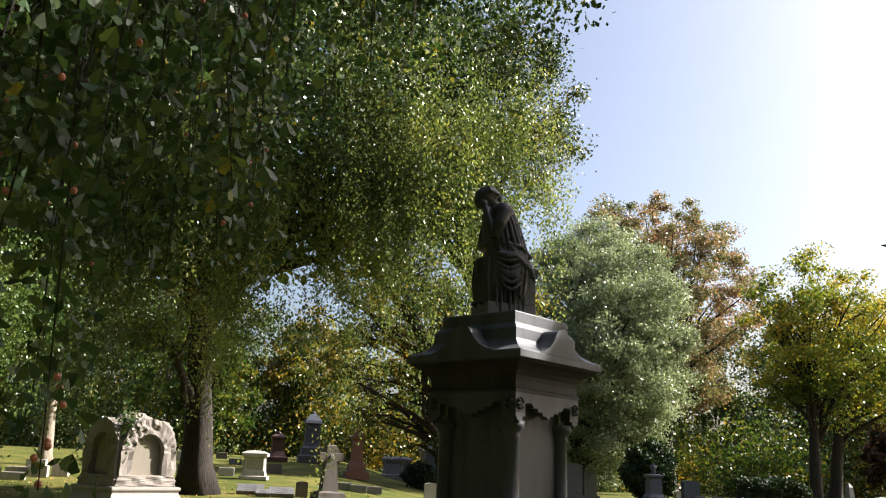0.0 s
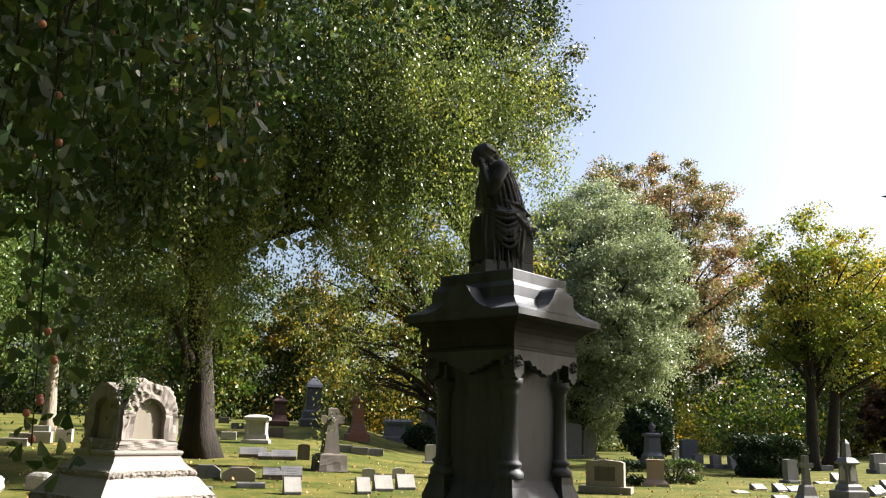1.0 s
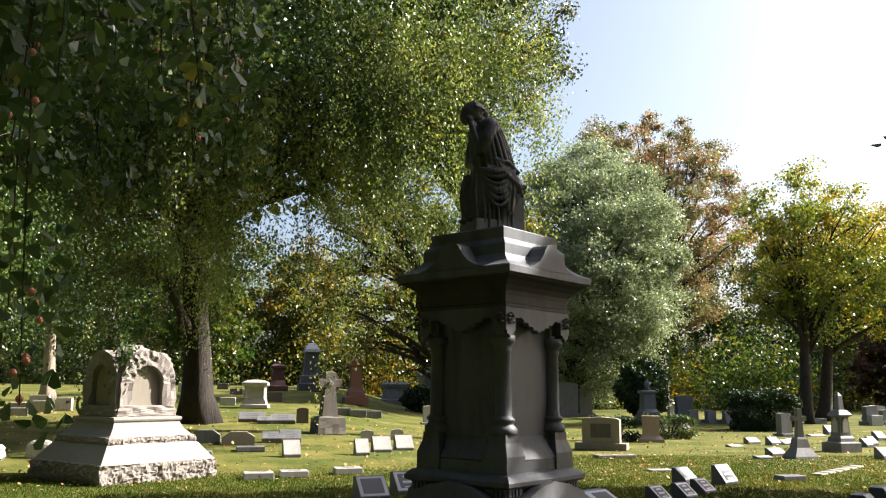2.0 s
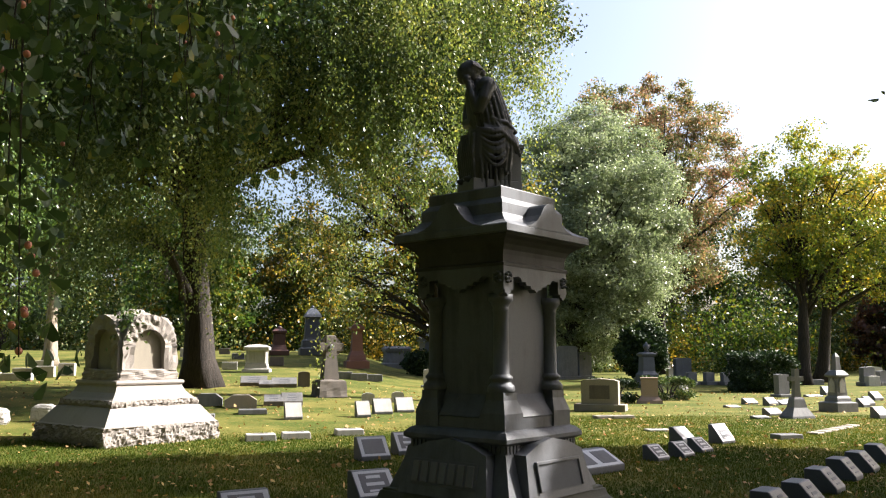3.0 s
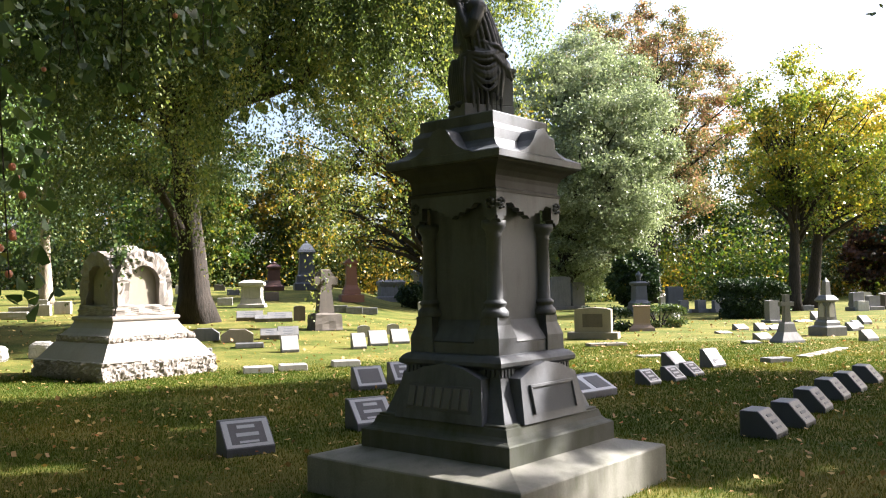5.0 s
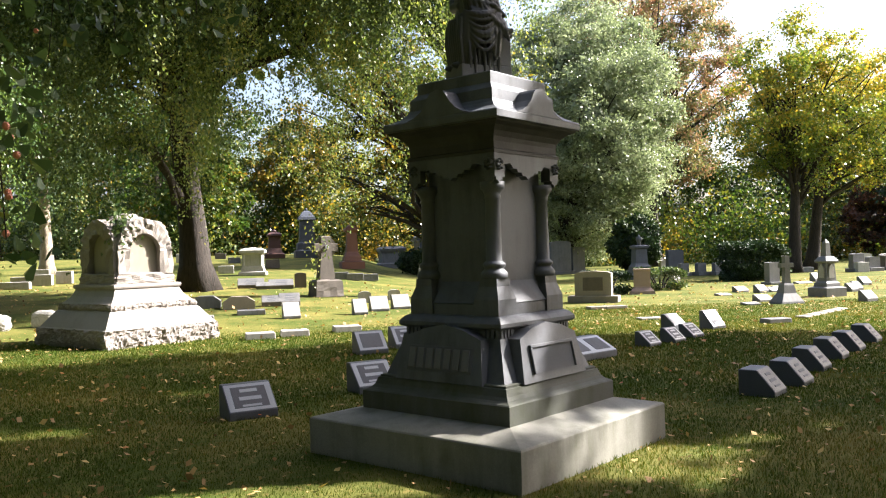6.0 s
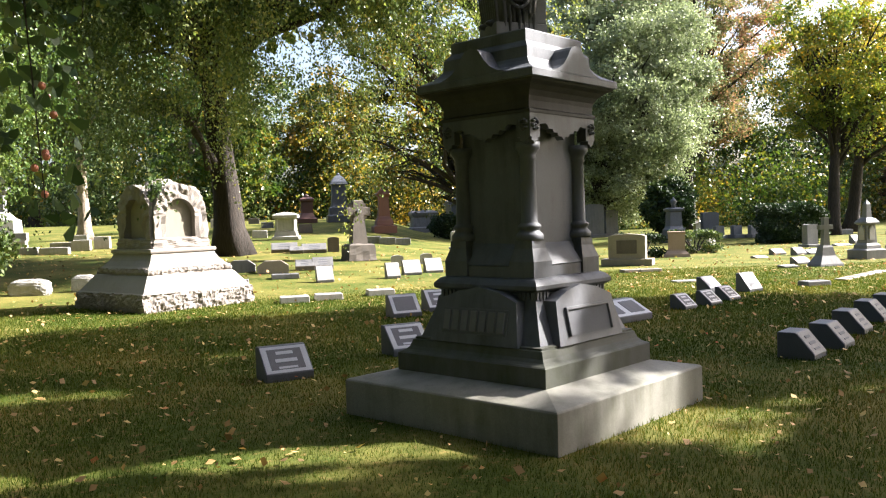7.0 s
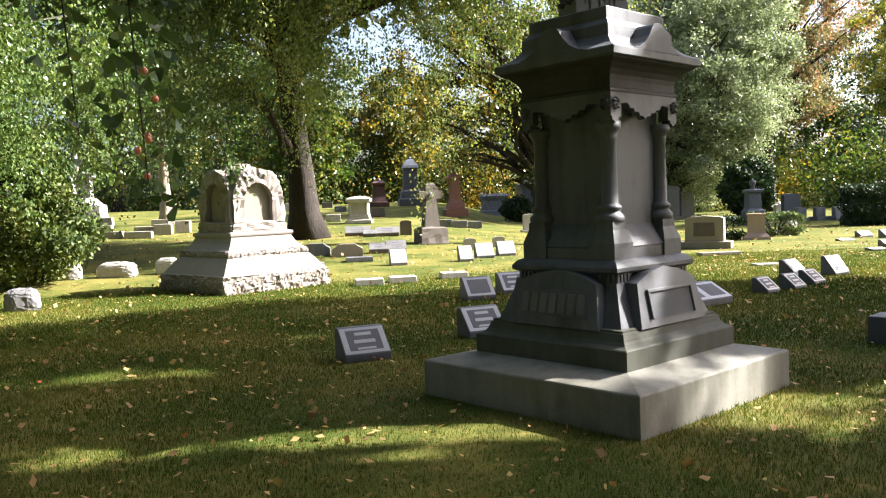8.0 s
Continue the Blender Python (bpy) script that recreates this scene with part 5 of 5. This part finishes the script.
# ---- low bough of the shading ginkgo, close to the camera ----
def fan_leaves(p, size):
    n = len(p)
    a = rand_dirs(n)
    a[:, 2] -= 1.0
    a /= np.linalg.norm(a, axis=1)[:, None]
    b = np.cross(a, rand_dirs(n))
    b /= np.maximum(1e-6, np.linalg.norm(b, axis=1))[:, None]
    c = np.cross(a, b)
    k = (size * (0.65 + 0.6 * rng.random(n)))[:, None]
    out = np.empty((n, 10, 3))
    half = ((0, 0, 0), (0.32, 0.30, 0.10), (0.55, 0.72, 0.26), (0.28, 0.93, 0.16), (0.01, 0.80, 0.02))
    for i, (u, v, w) in enumerate(half + tuple((-q[0], q[1], q[2]) for q in half[::-1])):
        out[:, i] = p + k * (u * b + v * a + w * c)
    return out.reshape(-1, 3)


def low_bough():
    inv = over.matrix_basis.inverted()

    def loc(p):
        return tuple(inv @ Vector(p))
    bm = bmesh.new()
    tube(bm, bend(loc((-10.6, -2.4, 6.0)), loc((-0.8, -4.4, 4.9)), 0.4, 12), [0.11 - 0.006 * i for i in range(12)], 8)
    tube(bm, bend(loc((0.4, -5.0, 4.95)), loc((-2.9, -4.3, 4.5)), 0.2, 7), [0.05 - 0.005 * i for i in range(7)], 7)
    tube(bm, bend(loc((-0.9, -4.4, 4.9)), loc((2.35, -3.1, 3.9)), 1.0, 7), [0.035 - 0.0045 * i for i in range(7)], 6)
    part("low_bough", bm, BARK_GREY, over)
    heads, fruit = [], []
    lines = []
    for i in range(46):
        x, y = -3.1 + 1.5 * rng.random(), -4.7 + 2.1 * rng.random()
        reach = math.hypot(x + 0.95, y + 6.9)
        low = 1.70 + reach * (0.20 + 0.16 * rng.random()) + 0.25 * max(0, x + 2.2)
        lines.append(((x, y, 4.55), (x + 0.1 * rng.normal(), y + 0.1 * rng.normal(), low), 100))
    lines += [((-2.05, -4.35, 4.5), (-2.0, -4.3, 1.66), 150), ((-2.12, -4.2, 4.5), (-2.08, -4.25, 1.95), 130), ((-2.2, -4.45, 4.5), (-2.16, -4.4, 1.80), 130)]
    lines += [((-1.1, -3.5, 4.9), (-1.14, -3.44, 3.52), 46), ((-1.28, -3.3, 4.9), (-1.3, -3.3, 3.65), 36), ((-1.5, -3.4, 4.8), (-1.62, -3.4, 3.35), 40), ((-1.8, -3.2, 4.8), (-1.85, -3.1, 3.1), 50)]
    lines += [((2.3, -3.05, 3.85), (1.86, -2.62, 2.72), 22), ((2.3, -3.0, 3.85), (1.98, -2.45, 3.1), 14)]
    for a, b, k in lines:
        bm = bmesh.new()
        tube(bm, bend(loc(a), loc(b), 0.0, 6), [0.007, 0.006, 0.005, 0.004, 0.003, 0.002], 5)
        part("twig", bm, BARK_DARK, over)
        f = rng.random(k) ** 0.75
        a2, b2 = np.array(a), np.array(b)
        p = a2 + (b2 - a2) * f[:, None] + rng.normal(size=(k, 3)) * np.array((0.085, 0.085, 0.05))
        heads.append(p)
        if a[0] < -1.6:
            for _ in range(1):
                q = a2 + (b2 - a2) * (0.55 + 0.43 * rng.random()) + rng.normal(size=3) * 0.05
                fruit.append(q)
    p = np.concatenate(heads)
    ob = raw("low_leaves", (fan_leaves(p, 0.056).reshape(-1, 3) - np.array(over.matrix_basis.translation)), 5, LEAF_GINKGO, over, label="fan-shaped leaves hanging low")
    bm = bmesh.new()
    bmesh.ops.create_icosphere(bm, subdivisions=2, radius=0.0115)
    for v in bm.verts:
        v.co.z *= 1.1
    first = part("fruit", bm, FRUIT, over, "small pinkish orange fruit", smooth=True)
    first.location = loc(fruit[0])
    for q in fruit[1:] + [np.array((-2.0, -4.3, 1.7 + 0.05 * i)) + rng.normal(size=3) * 0.02 for i in range(7)]:
        o = new("fruit", first.data)
        o.parent = over
        o.location = loc(q)
    # bare hanging twig
    bm = bmesh.new()
    tube(bm, [loc(q) for q in ((-1.0, -3.8, 4.9), (-0.95, -3.77, 3.75), (-0.96, -3.77, 3.5), (-1.02, -3.78, 3.3))], [0.005, 0.004, 0.003, 0.002], 5)
    part("bare_twig", bm, BARK_PALE, over)


FRUIT = plain("ginkgo fruit skin", (0.55, 0.20, 0.13), 0.4, 0.3, 60)
low_bough()


# ---- grass and fallen leaves ----
def lawn_detail():
    n = 620000
    y = -6.2 + 22 * rng.random(n) ** 1.5 + 1.2 * rng.normal(size=n) * (rng.random(n) < 0.3)
    half = (3.2 + np.maximum(0, y + 6.8) * 0.62) * (1 + 0.15 * rng.random(n))
    x = -0.9 + (rng.random(n) * 2 - 1) * half
    u, v = (x - y) * 0.7071, (x + y) * 0.7071
    keep = (np.abs(u) > 1.06) | (np.abs(v) > 1.06)
    x, y = x[keep], y[keep]
    n = len(x)
    patch = np.array([noise.noise((a * 0.5, b * 0.5, 3)) for a, b in zip(x[::40], y[::40])]).repeat(40)[:n]
    patch = np.pad(patch, (0, n - len(patch)))
    z = np.zeros(n) - 0.012
    h = (0.012 + 0.018 * rng.random(n)) * (1 + 0.4 * patch) * (1 + 0.04 * np.maximum(0, y))
    w = 0.0022 + 0.0004 * np.maximum(0, y + 4)
    a = rng.random(n) * 6.283
    lean = rng.normal(size=(n, 2)) * 0.45
    base = np.stack([x, y, z], 1)
    side = np.stack([np.cos(a) * w, np.sin(a) * w, np.zeros(n)], 1)
    tip = base + np.stack([lean[:, 0] * h, lean[:, 1] * h, h + 0.012], 1)
    out = np.stack([base - side, base + side, tip], 1).reshape(-1, 3)
    ob = raw("grass", out, 3, BLADE)
    tagged(ob, "short mown grass blades on the lawn", "grass", kind="stuff")
    n = 6500
    y = -5.2 + 34 * rng.random(n) ** 1.05
    x = -0.9 + (rng.random(n) * 2 - 1) * (2.4 + (y + 6.8) * 0.62)
    u, v = (x - y) * 0.7071, (x + y) * 0.7071
    keep = (np.abs(u) > 1.08) | (np.abs(v) > 1.08)
    x, y = x[keep], y[keep]
    z = np.array([ground_z(a, b) for a, b in zip(x, y)]) + 0.025
    d = rand_dirs(len(x), 0.25)
    b = np.cross(d, rand_dirs(len(x), 3.0))
    b /= np.linalg.norm(b, axis=1)[:, None]
    k = (0.03 + 0.05 * rng.random(len(x)) ** 2)[:, None] * (1 + 0.03 * np.maximum(0, y))[:, None]
    p = np.stack([x, y, z], 1)
    out = np.stack([p, p + k * (0.5 * d + 0.45 * b), p + k * d + np.array((0, 0, 0.01)), p + k * (0.5 * d - 0.45 * b)], 1).reshape(-1, 3)
    ob = raw("fallen_leaves", out, 4, LITTER)
    tagged(ob, "scattered dry brown and yellow fallen leaves", "leaves", kind="stuff")


lawn_detail()
